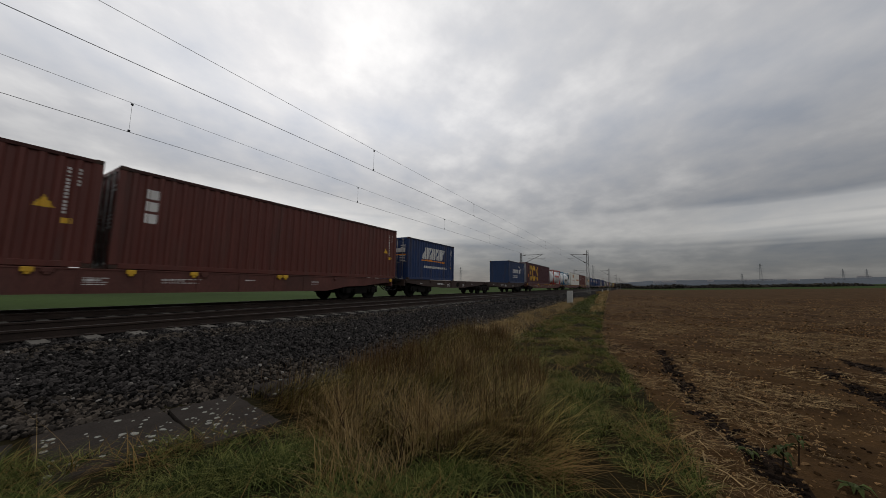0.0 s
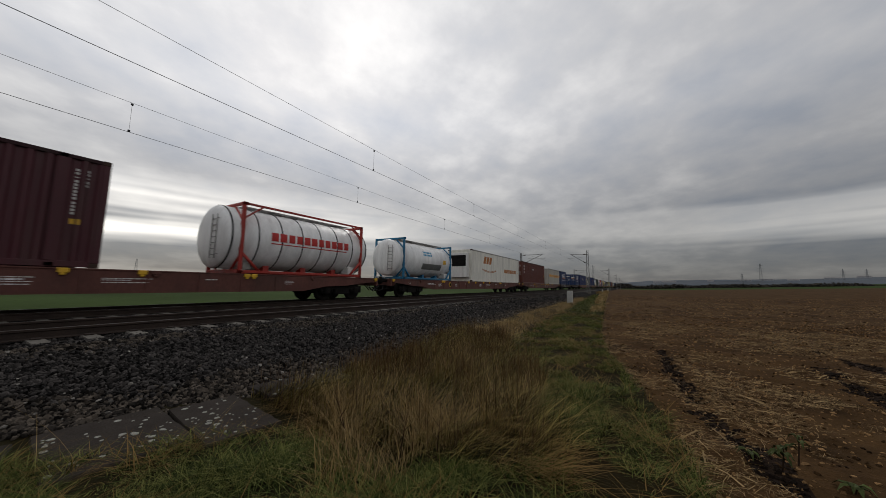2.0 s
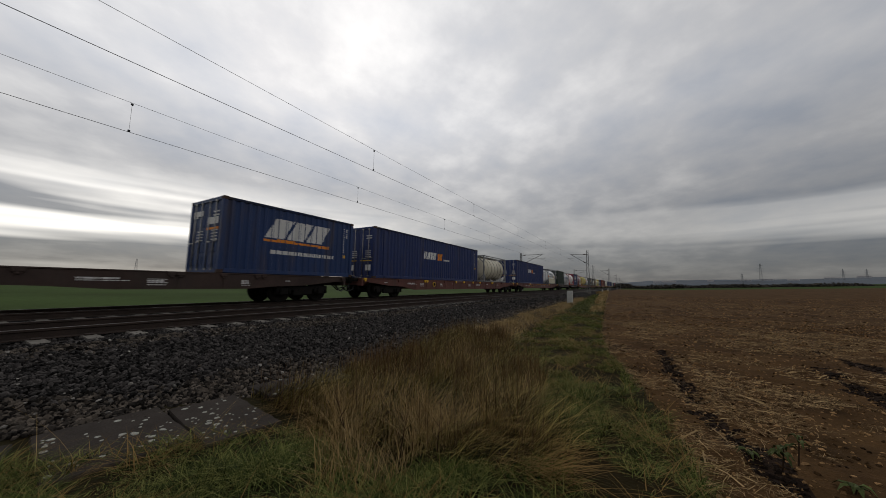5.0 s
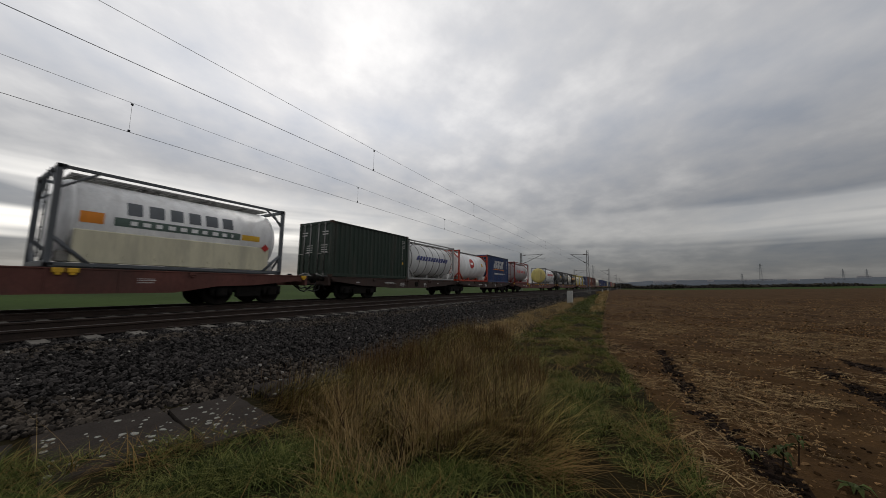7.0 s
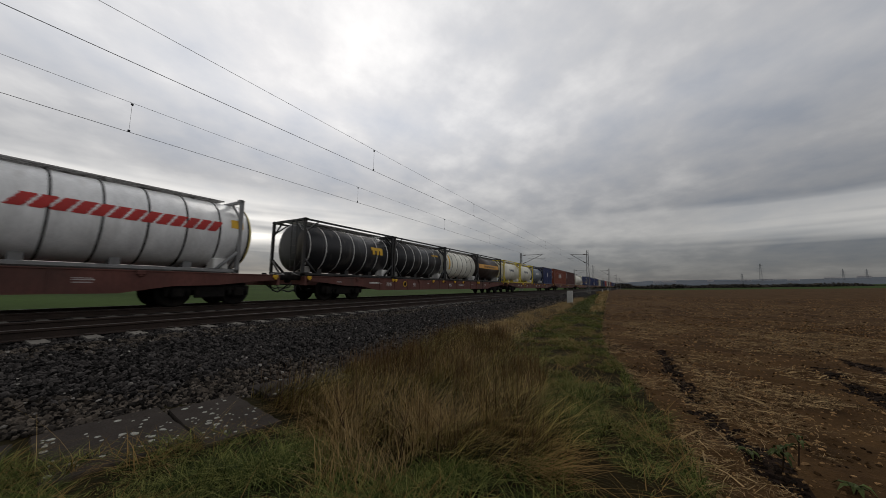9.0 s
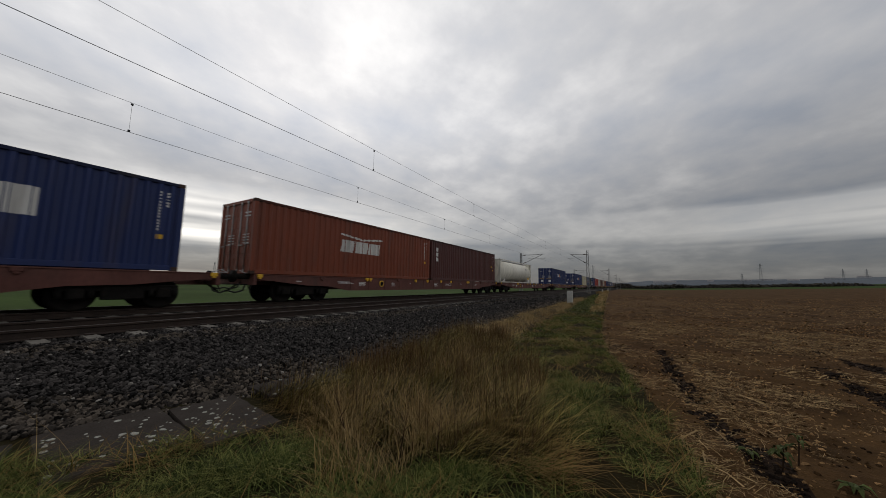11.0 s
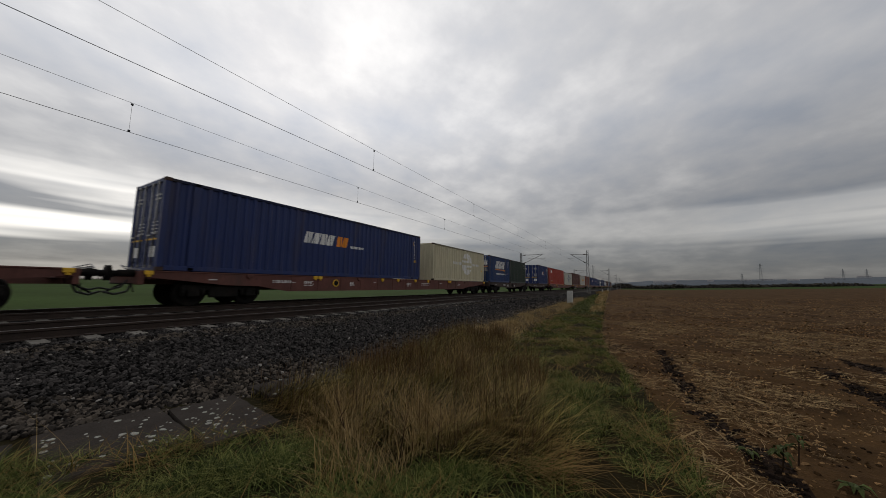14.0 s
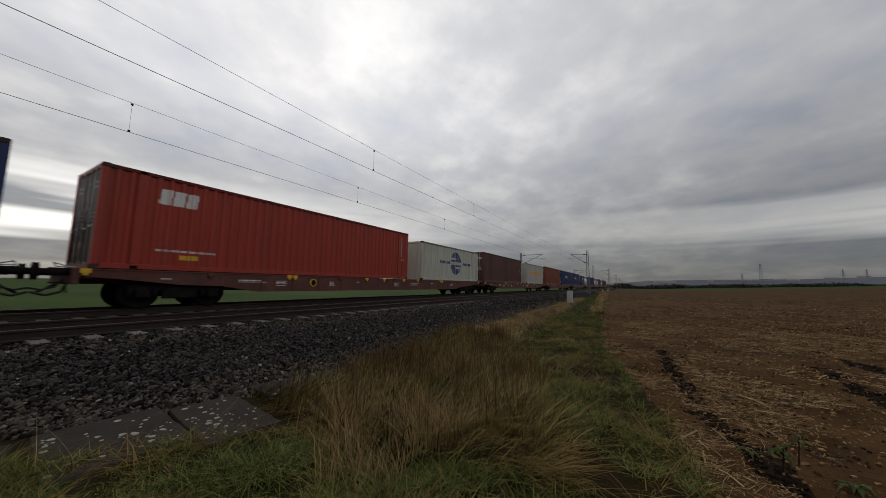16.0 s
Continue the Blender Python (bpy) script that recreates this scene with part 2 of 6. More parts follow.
def make_ground():
    xs = sorted(set([round(-3.6 + 0.07 * i, 3) for i in range(104)] + [round(v, 3) for v in graded(-2600, 2600, 0.09, 1.13, 3.7) if v > 3.7] + [round(v, 3) for v in graded(-2600, 2600, 0.12, 1.16, -3.6) if v < -3.6]))
    ys = sorted(set([round(0.2 + 0.08 * i, 3) for i in range(110)] + [round(v, 3) for v in graded(-300, 4200, 0.09, 1.09, 9.0) if v > 9.0] + [round(v, 3) for v in graded(-300, 4200, 0.2, 1.3, 0.2) if v < 0.2]))
    nx, ny = len(xs), len(ys)
    verts = [(x, y, ground_z(x, y)) for y in ys for x in xs]
    groups = {0: [], 1: [], 2: [], 3: []}
    for j in range(ny - 1):
        yc = (ys[j] + ys[j + 1]) / 2
        for i in range(nx - 1):
            xc = (xs[i] + xs[i + 1]) / 2
            k = 0 if xc > field_edge(yc) + 0.08 * n2(xc, yc, 2.2) else (2 if xc < -17.0 else 1)
            if k == 0 and yc > 200:
                k = 2
            if k == 0 and in_rut(xc, yc):
                k = 3
            a = j * nx + i
            groups[k].append((a, a + 1, a + nx + 1, a + nx))
    me = bpy.data.meshes.new("ground")
    me.from_pydata(verts, [], groups[0] + groups[1] + groups[2] + groups[3])
    for m in (SOIL, TURF, GREEN_FIELD, DAMP):
        me.materials.append(m)
    idx = [0] * len(groups[0]) + [1] * len(groups[1]) + [2] * len(groups[2]) + [3] * len(groups[3])
    me.polygons.foreach_set("material_index", idx)
    me.polygons.foreach_set("use_smooth", [True] * len(idx))
    return me


ground_mesh = make_ground()
ground = tagged(new("ground", ground_mesh), "open farmland with ploughed field, grass strip and green crop", "ground", kind="structure")


# ---------------------------------------------------------------- quick meshes for what cannot be counted
def fast_mesh(name, verts, tris, material, smooth=False):
    me = bpy.data.meshes.new(name)
    nv, nt_ = len(verts), len(tris)
    me.vertices.add(nv)
    me.vertices.foreach_set("co", np.asarray(verts, dtype=np.float32).ravel())
    me.loops.add(nt_ * 3)
    me.loops.foreach_set("vertex_index", np.asarray(tris, dtype=np.int32).ravel())
    me.polygons.add(nt_)
    me.polygons.foreach_set("loop_start", np.arange(0, nt_ * 3, 3, dtype=np.int32))
    me.polygons.foreach_set("use_smooth", np.full(nt_, smooth))
    me.update(calc_edges=True)
    me.materials.append(material)
    return me


RNG = np.random.default_rng(11)
PHI = (1 + 5 ** 0.5) / 2
ICO_V = np.array([(-1, PHI, 0), (1, PHI, 0), (-1, -PHI, 0), (1, -PHI, 0), (0, -1, PHI), (0, 1, PHI), (0, -1, -PHI), (0, 1, -PHI), (PHI, 0, -1), (PHI, 0, 1), (-PHI, 0, -1), (-PHI, 0, 1)]) / 1.9
ICO_F = np.array([(0, 11, 5), (0, 5, 1), (0, 1, 7), (0, 7, 10), (0, 10, 11), (1, 5, 9), (5, 11, 4), (11, 10, 2), (10, 7, 6), (7, 1, 8),
                  (3, 9, 4), (3, 4, 2), (3, 2, 6), (3, 6, 8), (3, 8, 9), (4, 9, 5), (2, 4, 11), (6, 2, 10), (8, 6, 7), (9, 8, 1)])


def stones(pos, size, flat=0.7):
    """Angular lumps at pos (n, 3) with radius size (n,)."""
    n = len(pos)
    v = ICO_V[None] * (1 + 0.34 * (RNG.random((n, 12, 1)) - 0.5) * 2)
    v = v * np.stack([0.75 + 0.7 * RNG.random(n), 0.7 + 0.5 * RNG.random(n), flat * (0.7 + 0.6 * RNG.random(n))], 1)[:, None]
    q = RNG.normal(size=(n, 4))
    q /= np.linalg.norm(q, axis=1, keepdims=True)
    w, x, y, z = q.T
    R = np.stack([np.stack([1 - 2 * (y * y + z * z), 2 * (x * y - z * w), 2 * (x * z + y * w)], 1),
                  np.stack([2 * (x * y + z * w), 1 - 2 * (x * x + z * z), 2 * (y * z - x * w)], 1),
                  np.stack([2 * (x * z - y * w), 2 * (y * z + x * w), 1 - 2 * (x * x + y * y)], 1)], 1)
    v = np.einsum("nij,nkj->nki", R, v) * np.asarray(size)[:, None, None] + np.asarray(pos)[:, None]
    t = ICO_F[None] + 12 * np.arange(n)[:, None, None]
    return v.reshape(-1, 3), t.reshape(-1, 3)


def blades(pos, height, width, lean, seg=3, curl=0.5, heading=None):
    """Grass blades: bent tapering strips at pos (n, 3)."""
    n = len(pos)
    a = RNG.random(n) * 2 * np.pi if heading is None else heading
    side = np.stack([-np.sin(a), np.cos(a), np.zeros(n)], 1)
    fwd = np.stack([np.cos(a), np.sin(a), np.zeros(n)], 1)
    vs, k = [], np.linspace(0, 1, seg + 1)
    for i, f in enumerate(k):
        reach = (lean * f + curl * lean * f * f)[:, None] * height[:, None]
        up = (height * (f - 0.28 * np.minimum(lean, 1.6) * f * f))[:, None]
        c = pos + fwd * reach + up * np.array([0, 0, 1.0])
        wd = (width * (1 - f) ** 0.7 * 0.5)[:, None]
        if i < seg:
            vs += [c - side * wd, c + side * wd]
        else:
            vs += [c]
    m = 2 * seg + 1
    v = np.stack(vs, 1).reshape(-1, 3)
    t = []
    for i in range(seg - 1):
        t += [(2 * i, 2 * i + 1, 2 * i + 3), (2 * i, 2 * i + 3, 2 * i + 2)]
    t += [(2 * seg - 2, 2 * seg - 1, 2 * seg)]
    t = np.array(t)[None] + m * np.arange(n)[:, None, None]
    return v, t.reshape(-1, 3)


# ---------------------------------------------------------------- railway
def bed_z(x, y):
    """Top of the ballast bed."""
    foot = ballast_foot(y)
    if x > foot:
        return GROUND - 0.05
    sh = -7.62
    if x < sh:
        z = -0.21
        mid = (NEAR_TRACK + FAR_TRACK) / 2
        if abs(x - mid) < 0.6:
            z -= 0.10 * (1 - abs(x - mid) / 0.6)
        if x < FAR_TRACK - 1.8:
            z -= min(0.5, (FAR_TRACK - 1.8 - x) * 0.5)
        return z
    f = (x - sh) / (foot - sh)
    return -0.21 + (GROUND - 0.02 + 0.21) * min(1, f * 1.0) ** 1.15 + 0.03 * n2(x, y, 1.2)


# bed near-black: the shade in the gaps between stones is put into its colour
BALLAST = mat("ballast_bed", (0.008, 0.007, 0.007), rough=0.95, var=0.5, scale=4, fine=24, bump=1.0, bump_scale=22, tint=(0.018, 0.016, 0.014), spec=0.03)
STONE = mat("ballast_stone", (0.040, 0.034, 0.029), rough=0.9, var=0.4, scale=9, fine=50, bump=0.5, bump_scale=60, island=0.9, tint=(0.062, 0.051, 0.041), spec=0.06)
OILY_STONE = mat("oily_ballast_stone", (0.016, 0.014, 0.013), rough=0.8, var=0.4, scale=9, fine=50, bump=0.5, bump_scale=60, island=0.95, tint=(0.034, 0.030, 0.028), spec=0.10)
CONCRETE = mat("old_concrete", (0.16, 0.148, 0.13), rough=0.9, var=0.25, scale=2.5, fine=40, bump=0.5, bump_scale=60, dirt=0.6, dirt_color=(0.09, 0.08, 0.065), obj_rand=0.12, spec=0.08)
RAIL_RUST = mat("rail_rust", (0.030, 0.019, 0.014), rough=0.85, var=0.3, scale=3, fine=40, bump=0.3, bump_scale=50)
RAIL_SHINE = mat("rail_head", (0.06, 0.052, 0.048), rough=0.6, metal=0.5, var=0.1, scale=2, fine=30, bump=0.02)

bed = bmesh.new()
ys = graded(-60, 900, 0.3, 1.07, 2.0)
rows = []
for y in ys:
    xs_ = [-17.5, -16.6, -15.2, -11.96, -11.36, -10.76, -7.62] + [-7.62 + (ballast_foot(y) - 0.001 + 7.62) * k / 7 for k in range(1, 8)] + [ballast_foot(y) + 0.25]
    rows.append([bed.verts.new((x, y, bed_z(x, y))) for x in xs_])
for a, b in zip(rows, rows[1:]):
    for i in range(len(a) - 1):
        bed.faces.new((a[i], a[i + 1], b[i + 1], b[i])).smooth = True
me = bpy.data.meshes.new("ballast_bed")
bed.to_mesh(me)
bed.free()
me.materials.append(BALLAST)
tagged(new("ballast_bed", me), "crushed stone bed of the double track railway, near-black with painted gap shade", "railway bed", kind="structure")


def scatter_ballast(y0, y1, x0, density, r0, r1):
    n = int((y1 - y0) * (ballast_foot((y0 + y1) / 2) - x0) * density)
    y = y0 + (y1 - y0) * RNG.random(n)
    foot = np.array([ballast_foot(v) for v in y])
    x = x0 + (foot + 0.1 - x0) * RNG.random(n)
    x = np.where(RNG.random(n) < 0.03, x + 0.35 * RNG.random(n), x)
    z = np.array([bed_z(a, b) for a, b in zip(x, y)])
    z = np.where(x > foot, GROUND, z)
    size = r0 + (r1 - r0) * RNG.random(n) ** 2
    return np.stack([x, y, z + 0.3 * size], 1), size


bits = [scatter_ballast(-1.0, 4.0, -8.2, 1000, 0.015, 0.036), scatter_ballast(4.0, 9.0, -8.4, 750, 0.016, 0.038), scatter_ballast(9.0, 18.0, -8.5, 400, 0.020, 0.044),
        scatter_ballast(18.0, 45.0, -8.5, 90, 0.04, 0.075), scatter_ballast(-1.0, 14.0, -11.4, 130, 0.025, 0.045)]
pos = np.concatenate([b[0] for b in bits])
size = np.concatenate([b[1] for b in bits])
slope = np.array([(x + 7.62) / (ballast_foot(y) + 7.62) for x, y in pos[:, :2]])
mottle = np.array([0.16 * n2(x, y, 0.8, 2) + 0.10 * n2(x, y, 4.0, 6) for x, y in pos[:, :2]])
oily = (slope < -0.03) | (np.abs(slope - 0.44 + mottle) < 0.26 + 0.15 * RNG.random(len(pos)))
for name, label, pick, material in (("ballast_stones", "loose brownish grey crushed track ballast stones", ~oily, STONE), ("oily_ballast_stones", "blackened oily ballast stones on the bank", oily, OILY_STONE)):
    v, t = stones(pos[pick], size[pick])
    tagged(new(name, fast_mesh(name, v, t, material)), label, "ballast", kind="stuff")


PALE_STONE = mat("pale_stone", (0.20, 0.185, 0.165), rough=0.9, var=0.3, scale=9, fine=50, bump=0.4, bump_scale=60, island=0.5, spec=0.1)
bits = [scatter_ballast(-0.5, 9.0, -8.2, 9, 0.010, 0.026), scatter_ballast(9.0, 22.0, -8.4, 4, 0.018, 0.035)]
pos = np.concatenate([b[0] for b in bits]) + np.array([0, 0, 0.022])
v, t = stones(pos, np.concatenate([b[1] for b in bits]))
tagged(new("pale_ballast_stones", fast_mesh("pale_ballast_stones", v, t, PALE_STONE)), "scattered pale stones among the dark ballast", "ballast", kind="stuff")


def rail_mesh(x, y0, y1):
    prof = [(-0.075, -0.172), (0.075, -0.172), (0.075, -0.160), (0.012, -0.142), (0.010, -0.052), (0.036, -0.036), (0.036, -0.006), (0.028, 0.0),
            (-0.028, 0.0), (-0.036, -0.006), (-0.036, -0.036), (-0.010, -0.052), (-0.012, -0.142), (-0.075, -0.160)]
    bm = bmesh.new()
    a = [bm.verts.new((x + px, y0, pz)) for px, pz in prof]
    b = [bm.verts.new((x + px, y1, pz)) for px, pz in prof]
    n = len(prof)
    for i in range(n):
        f = bm.faces.new((a[i], b[i], b[(i + 1) % n], a[(i + 1) % n]))
        f.material_index = 1 if i == 7 else 0
    bm.faces.new(a)
    bm.faces.new(b[::-1])
    bmesh.ops.recalc_face_normals(bm, faces=bm.faces)
    me = bpy.data.meshes.new("rail")
    bm.to_mesh(me)
    bm.free()
    me.materials.append(RAIL_RUST)
    me.materials.append(RAIL_SHINE)
    return me


bm = bmesh.new()
# dipped-middle concrete sleeper, ends slightly battered
prof = [(-1.3, -0.175), (-1.26, -0.165), (-0.55, -0.165), (-0.4, -0.2), (0.4, -0.2), (0.55, -0.165), (1.26, -0.165), (1.3, -0.175)]
top = [[bm.verts.new((x, s * 0.10, z)) for x, z in prof] for s in (-1, 1)]
low = [[bm.verts.new((x * 1.005, s * 0.145, -0.36)) for x, z in prof] for s in (-1, 1)]
for i in range(len(prof) - 1):
    bm.faces.new((top[0][i], top[0][i + 1], top[1][i + 1], top[1][i]))
    bm.faces.new((low[0][i], low[0][i + 1], top[0][i + 1], top[0][i]))
    bm.faces.new((top[1][i], top[1][i + 1], low[1][i + 1], low[1][i]))
for i in (0, -1):
    bm.faces.new((low[0][i], top[0][i], top[1][i], low[1][i]))
bmesh.ops.recalc_face_normals(bm, faces=bm.faces)
sleeper_mesh = bpy.data.meshes.new("sleeper")
bm.to_mesh(sleeper_mesh)
bm.free()
sleeper_mesh.materials.append(CONCRETE)
bm = bmesh.new()
for s in (-1, 1):
    for o in (-1, 1):
        box(bm, s * 0.75 + o * 0.11 - 0.05, s * 0.75 + o * 0.11 + 0.05, -0.06, 0.06, -0.166, -0.135, 0.01)
clip_mesh = bpy.data.meshes.new("rail_clip")
bm.to_mesh(clip_mesh)
bm.free()
clip_mesh.materials.append(RAIL_RUST)
for nm, cx, count in (("near", NEAR_TRACK, 200), ("far", FAR_TRACK, 60)):
    tr = thing("railway_track", "rusty rails on concrete sleepers in dark ballast", "track", "tracks of the line", kind="structure")
    for s in (-1, 1):
        child("rail", rail_mesh(cx + s * 0.7535, -60, 1200), tr, "rusty steel rail with bright running surface")
    for k in range(count):
        sl = child("sleeper", sleeper_mesh, tr)
        sl.location = (cx, -6 + 0.6 * k, 0)
        if nm == "near" and k < 90:
            child("rail_clip", clip_mesh, sl)

# ---------------------------------------------------------------- overhead line
ZINC = mat("galvanised_steel", (0.20, 0.20, 0.20), rough=0.6, metal=0.5, var=0.2, scale=3, dirt=0.3)
COPPER = mat("contact_wire", (0.035, 0.035, 0.038), rough=0.5, metal=0.6, var=0.1)
INSUL = mat("brown_insulator", (0.05, 0.025, 0.018), rough=0.25, var=0.1)


def lattice_mast(x, y, height, side):
    """Lattice mast with a cantilever towards its track (side = +1: track lies at larger x)."""
    m = thing("catenary_mast", "grey lattice overhead line mast with cantilever arm", "mast", "masts of the overhead line", at=(x, y, GROUND + 0.1))
    part("foundation", boxes((-0.35, 0.35, -0.35, 0.35, -0.3, 0.3), bevel=0.03), CONCRETE, m, "concrete foundation")
    w0, w1 = 0.24, 0.13
    for sx in (-1, 1):
        for sy in (-1, 1):
            bm = bmesh.new()
            tube(bm, (sx * w0, sy * w0, 0.2), (sx * w1, sy * w1, height), 0.04, n=4)
            part("mast_leg", bm, ZINC, m)
    bm = bmesh.new()
    n = 14
    for k in range(n):
        za, zb = 0.3 + (height - 0.4) * k / n, 0.3 + (height - 0.4) * (k + 1) / n
        wa, wb = w0 + (w1 - w0) * za / height, w0 + (w1 - w0) * zb / height
        s = 1 if k % 2 else -1
        for sy in (-1, 1):
            tube(bm, (s * wa, sy * wa, za), (-s * wb, sy * wb, zb), 0.018, n=4)
            tube(bm, (sy * wa, s * wa, za), (sy * wb, -s * wb, zb), 0.018, n=4)
    part("lattice", bm, ZINC, m)
    return m


def cantilever(m, x, track_x, z_top, z_contact, z0):
    d = track_x - x
    bm = bmesh.new()
    tube(bm, (0, 0, z_top - z0), (d * 1.02, 0, z_top - z0 + 0.05), 0.035, n=6)
    part("top_arm", bm, ZINC, m)
    bm = bmesh.new()
    tube(bm, (0, 0, z_top - z0 - 1.75), (d * 0.98, 0, z_top - z0 + 0.02), 0.04, n=6)
    part("diagonal_arm", bm, ZINC, m)
    bm = bmesh.new()
    tube(bm, (d * 0.32, 0, z_contact - z0 + 0.32), (d * 1.16, 0, z_contact - z0 + 0.28), 0.028, n=6)
    tube(bm, (d * 1.1, 0, z_contact - z0 + 0.28), (d * 0.98, 0, z_contact - z0), 0.018, n=6)
    part("registration_arm", bm, ZINC, m)
    for f, zz in ((0.1, z_top - z0 + 0.0), (0.1, z_top - z0 - 1.57)):
        bm = bmesh.new()
        tube(bm, (d * f, 0, zz), (d * f + 0.45 * math.copysign(1, d), 0, zz + (0.0 if zz > z_top - z0 - 1 else 0.28)), 0.075, n=8)
        part("insulator", bm, INSUL, m, "brown ribbed insulator")


NEAR_C, FAR_C = 5.66, 5.44
NEAR_M, FAR_M = 6.57, 6.36
MAST_Y = [-2.0 + 64.0 * k for k in range(-1, 9)]
for k, y in enumerate(MAST_Y):
    m = lattice_mast(-6.55, y, 7.75, -1)
    cantilever(m, -6.55, NEAR_TRACK, NEAR_M, NEAR_C, GROUND + 0.1)
    m = lattice_mast(-17.3, y - 4.5, 7.2, 1)
    cantilever(m, -17.3, FAR_TRACK, FAR_M, FAR_C, GROUND + 0.1)


def wires(cx, zc, zm, ys, droppers, label):
    o = thing("overhead_wire", label, "overhead wire", "wires of the overhead line")
    bm = bmesh.new()
    tube(bm, (cx, ys[0], zc), (cx, ys[-1], zc), 0.0075, n=5)
    part("contact_wire", bm, COPPER, o)
    pts = []
    for a, b in zip(ys, ys[1:]):
        for k in range(8):
            f = k / 8
            pts.append(Vector((cx, a + (b - a) * f, zm - 0.16 * 4 * f * (1 - f) + 0.12)))
    bm = bmesh.new()
    for a, b in zip(pts, pts[1:]):
        tube(bm, a, b, 0.0055, n=4, caps=False)
    part("messenger_wire", bm, COPPER, o)
    for y in droppers:
        k = min(range(len(pts)), key=lambda i: abs(pts[i].y - y))
        q = pts[k - 1] if pts[k].y > y else pts[min(k + 1, len(pts) - 1)]
        f = (y - pts[k].y) / (q.y - pts[k].y) if q.y != pts[k].y else 0
        z = pts[k].z + (q.z - pts[k].z) * f
        bm = bmesh.new()
        tube(bm, (cx, y, zc), (cx, y, z), 0.004, n=4)
        for zz in (zc + 0.04, z - 0.05):
            box(bm, cx - 0.015, cx + 0.015, y - 0.03, y + 0.03, zz - 0.03, zz + 0.03)
        part("dropper", bm, COPPER, o)


wires(NEAR_TRACK, NEAR_C, NEAR_M, MAST_Y, [-9.9, -0.1, 9.8, 20.0, 30.2, 42, 52, 72, 83, 94, 105, 116], "catenary and contact wire over the empty track")
wires(FAR_TRACK, FAR_C, FAR_M, [y - 4.5 for y in MAST_Y], [-6.8, 3.1, 12.8, 22.7, 32.6, 44, 64, 75, 86, 97, 108], "catenary and contact wire over the train")
# ---------------------------------------------------------------- the train
DECK = 1.12


RIB = 0.30


def wave(y):
    """Outer face of a corrugated steel wall: depth below the frame line at y."""
    p = (y / RIB) % 1.0
    if p < 0.30:
        return -0.008
    if p < 0.42:
        return -0.008 - 0.048 * (p - 0.30) / 0.12
    if p < 0.88:
        return -0.056
    return -0.056 + 0.048 * (p - 0.88) / 0.12


def wave_breaks(y0, y1):
    ys = [y0, y1]
    k = math.floor(y0 / RIB) - 1
    while k * RIB < y1:
        ys += [y for y in (k * RIB, (k + 0.30) * RIB, (k + 0.42) * RIB, (k + 0.88) * RIB) if y0 + 0.01 < y < y1 - 0.01]
        k += 1
    return sorted(set(round(y, 4) for y in ys))


def decal(name, parent, material, inside, y0, y1, z0, z1, surface, step=0.04, label=""):
    """Painted shape lying 3 mm proud on a surface x = surface(y, z); inside(u, v) tells which cells carry paint."""
    ny, nz = max(2, int((y1 - y0) / step)), max(2, int((z1 - z0) / step))
    bm = bmesh.new()
    grid = {}

    def v(i, j):
        if (i, j) not in grid:
            y, z = y0 + (y1 - y0) * i / ny, z0 + (z1 - z0) * j / nz
            grid[i, j] = bm.verts.new((surface(y, z) + 0.004, y, z))
        return grid[i, j]

    for i in range(ny):
        for j in range(nz):
            if inside((i + 0.5) / ny, (j + 0.5) / nz):
                bm.faces.new((v(i, j), v(i + 1, j), v(i + 1, j + 1), v(i, j + 1)))
    if not bm.faces:
        v(0, 0), v(1, 0), v(1, 1)
        bm.faces.new((v(0, 0), v(1, 0), v(1, 1)))
    ob = part(name, bm, material, parent, label)
    return tagged(ob, kind="stuff") if "lin" in label or "row" in label or "code" in label or "blocks" in label else ob


def blocks(n, gap=0.2, slant=0.0, slit=False, upto=1.0, start=0):
    """A row of n plain blocks, leaning by slant; used for marks in place of lettering."""
    def f(u, v):
        u = (u - slant * v) / (1 - abs(slant)) if slant > 0 else u
        if not 0 <= u < upto:
            return False
        k, p = divmod(u * n, 1.0)
        if k < start or p > 1 - gap:
            return False
        if slit:
            p /= 1 - gap
            odd = int(k) % 3
            if odd == 0 and 0.3 < p < 0.66 and (0.18 < v < 0.42 or 0.58 < v < 0.82):
                return False
            if odd == 1 and p > 0.36 and v > 0.26:
                return False
            if odd == 2 and 0.34 < p and 0.36 < v < 0.64:
                return False
        return True
    return f


def bar(u, v):
    return True


def lines(n, fill=0.55, ragged=0.25, seed=1):
    rnd = random.Random(seed)
    ends = [1 - ragged * rnd.random() for _ in range(n)]
    return lambda u, v: (v * n) % 1.0 < fill and u < ends[min(int(v * n), n - 1)] and (u * 23.0 * ends[0]) % 1.0 < 0.82


WHITE = paint("marking_white", (0.72, 0.71, 0.68), 0.6, 0.2)
PALE = paint("marking_pale", (0.62, 0.61, 0.58), 0.6, 0.35)
YELLOW = paint("marking_yellow", (0.72, 0.42, 0.03), 0.55, 0.2)
STEEL = mat("bare_steel", (0.32, 0.31, 0.30), rough=0.45, metal=0.8, var=0.2, dirt=0.5)
BLACK_IRON = mat("black_iron", (0.011, 0.010, 0.009), rough=0.85, var=0.35, scale=5, bump=0.2, dirt=0.4, dirt_color=(0.026, 0.019, 0.015), spec=0.12)
RUSTY = mat("rusty_casting", (0.060, 0.034, 0.024), rough=0.85, var=0.35, scale=9, fine=50, bump=0.2, dirt=0.5, dirt_color=(0.02, 0.015, 0.012))
RUBBER = mat("hose_rubber", (0.015, 0.015, 0.015), rough=0.6)
WOOD_SEAL = mat("grey_seal", (0.25, 0.24, 0.22), rough=0.8)


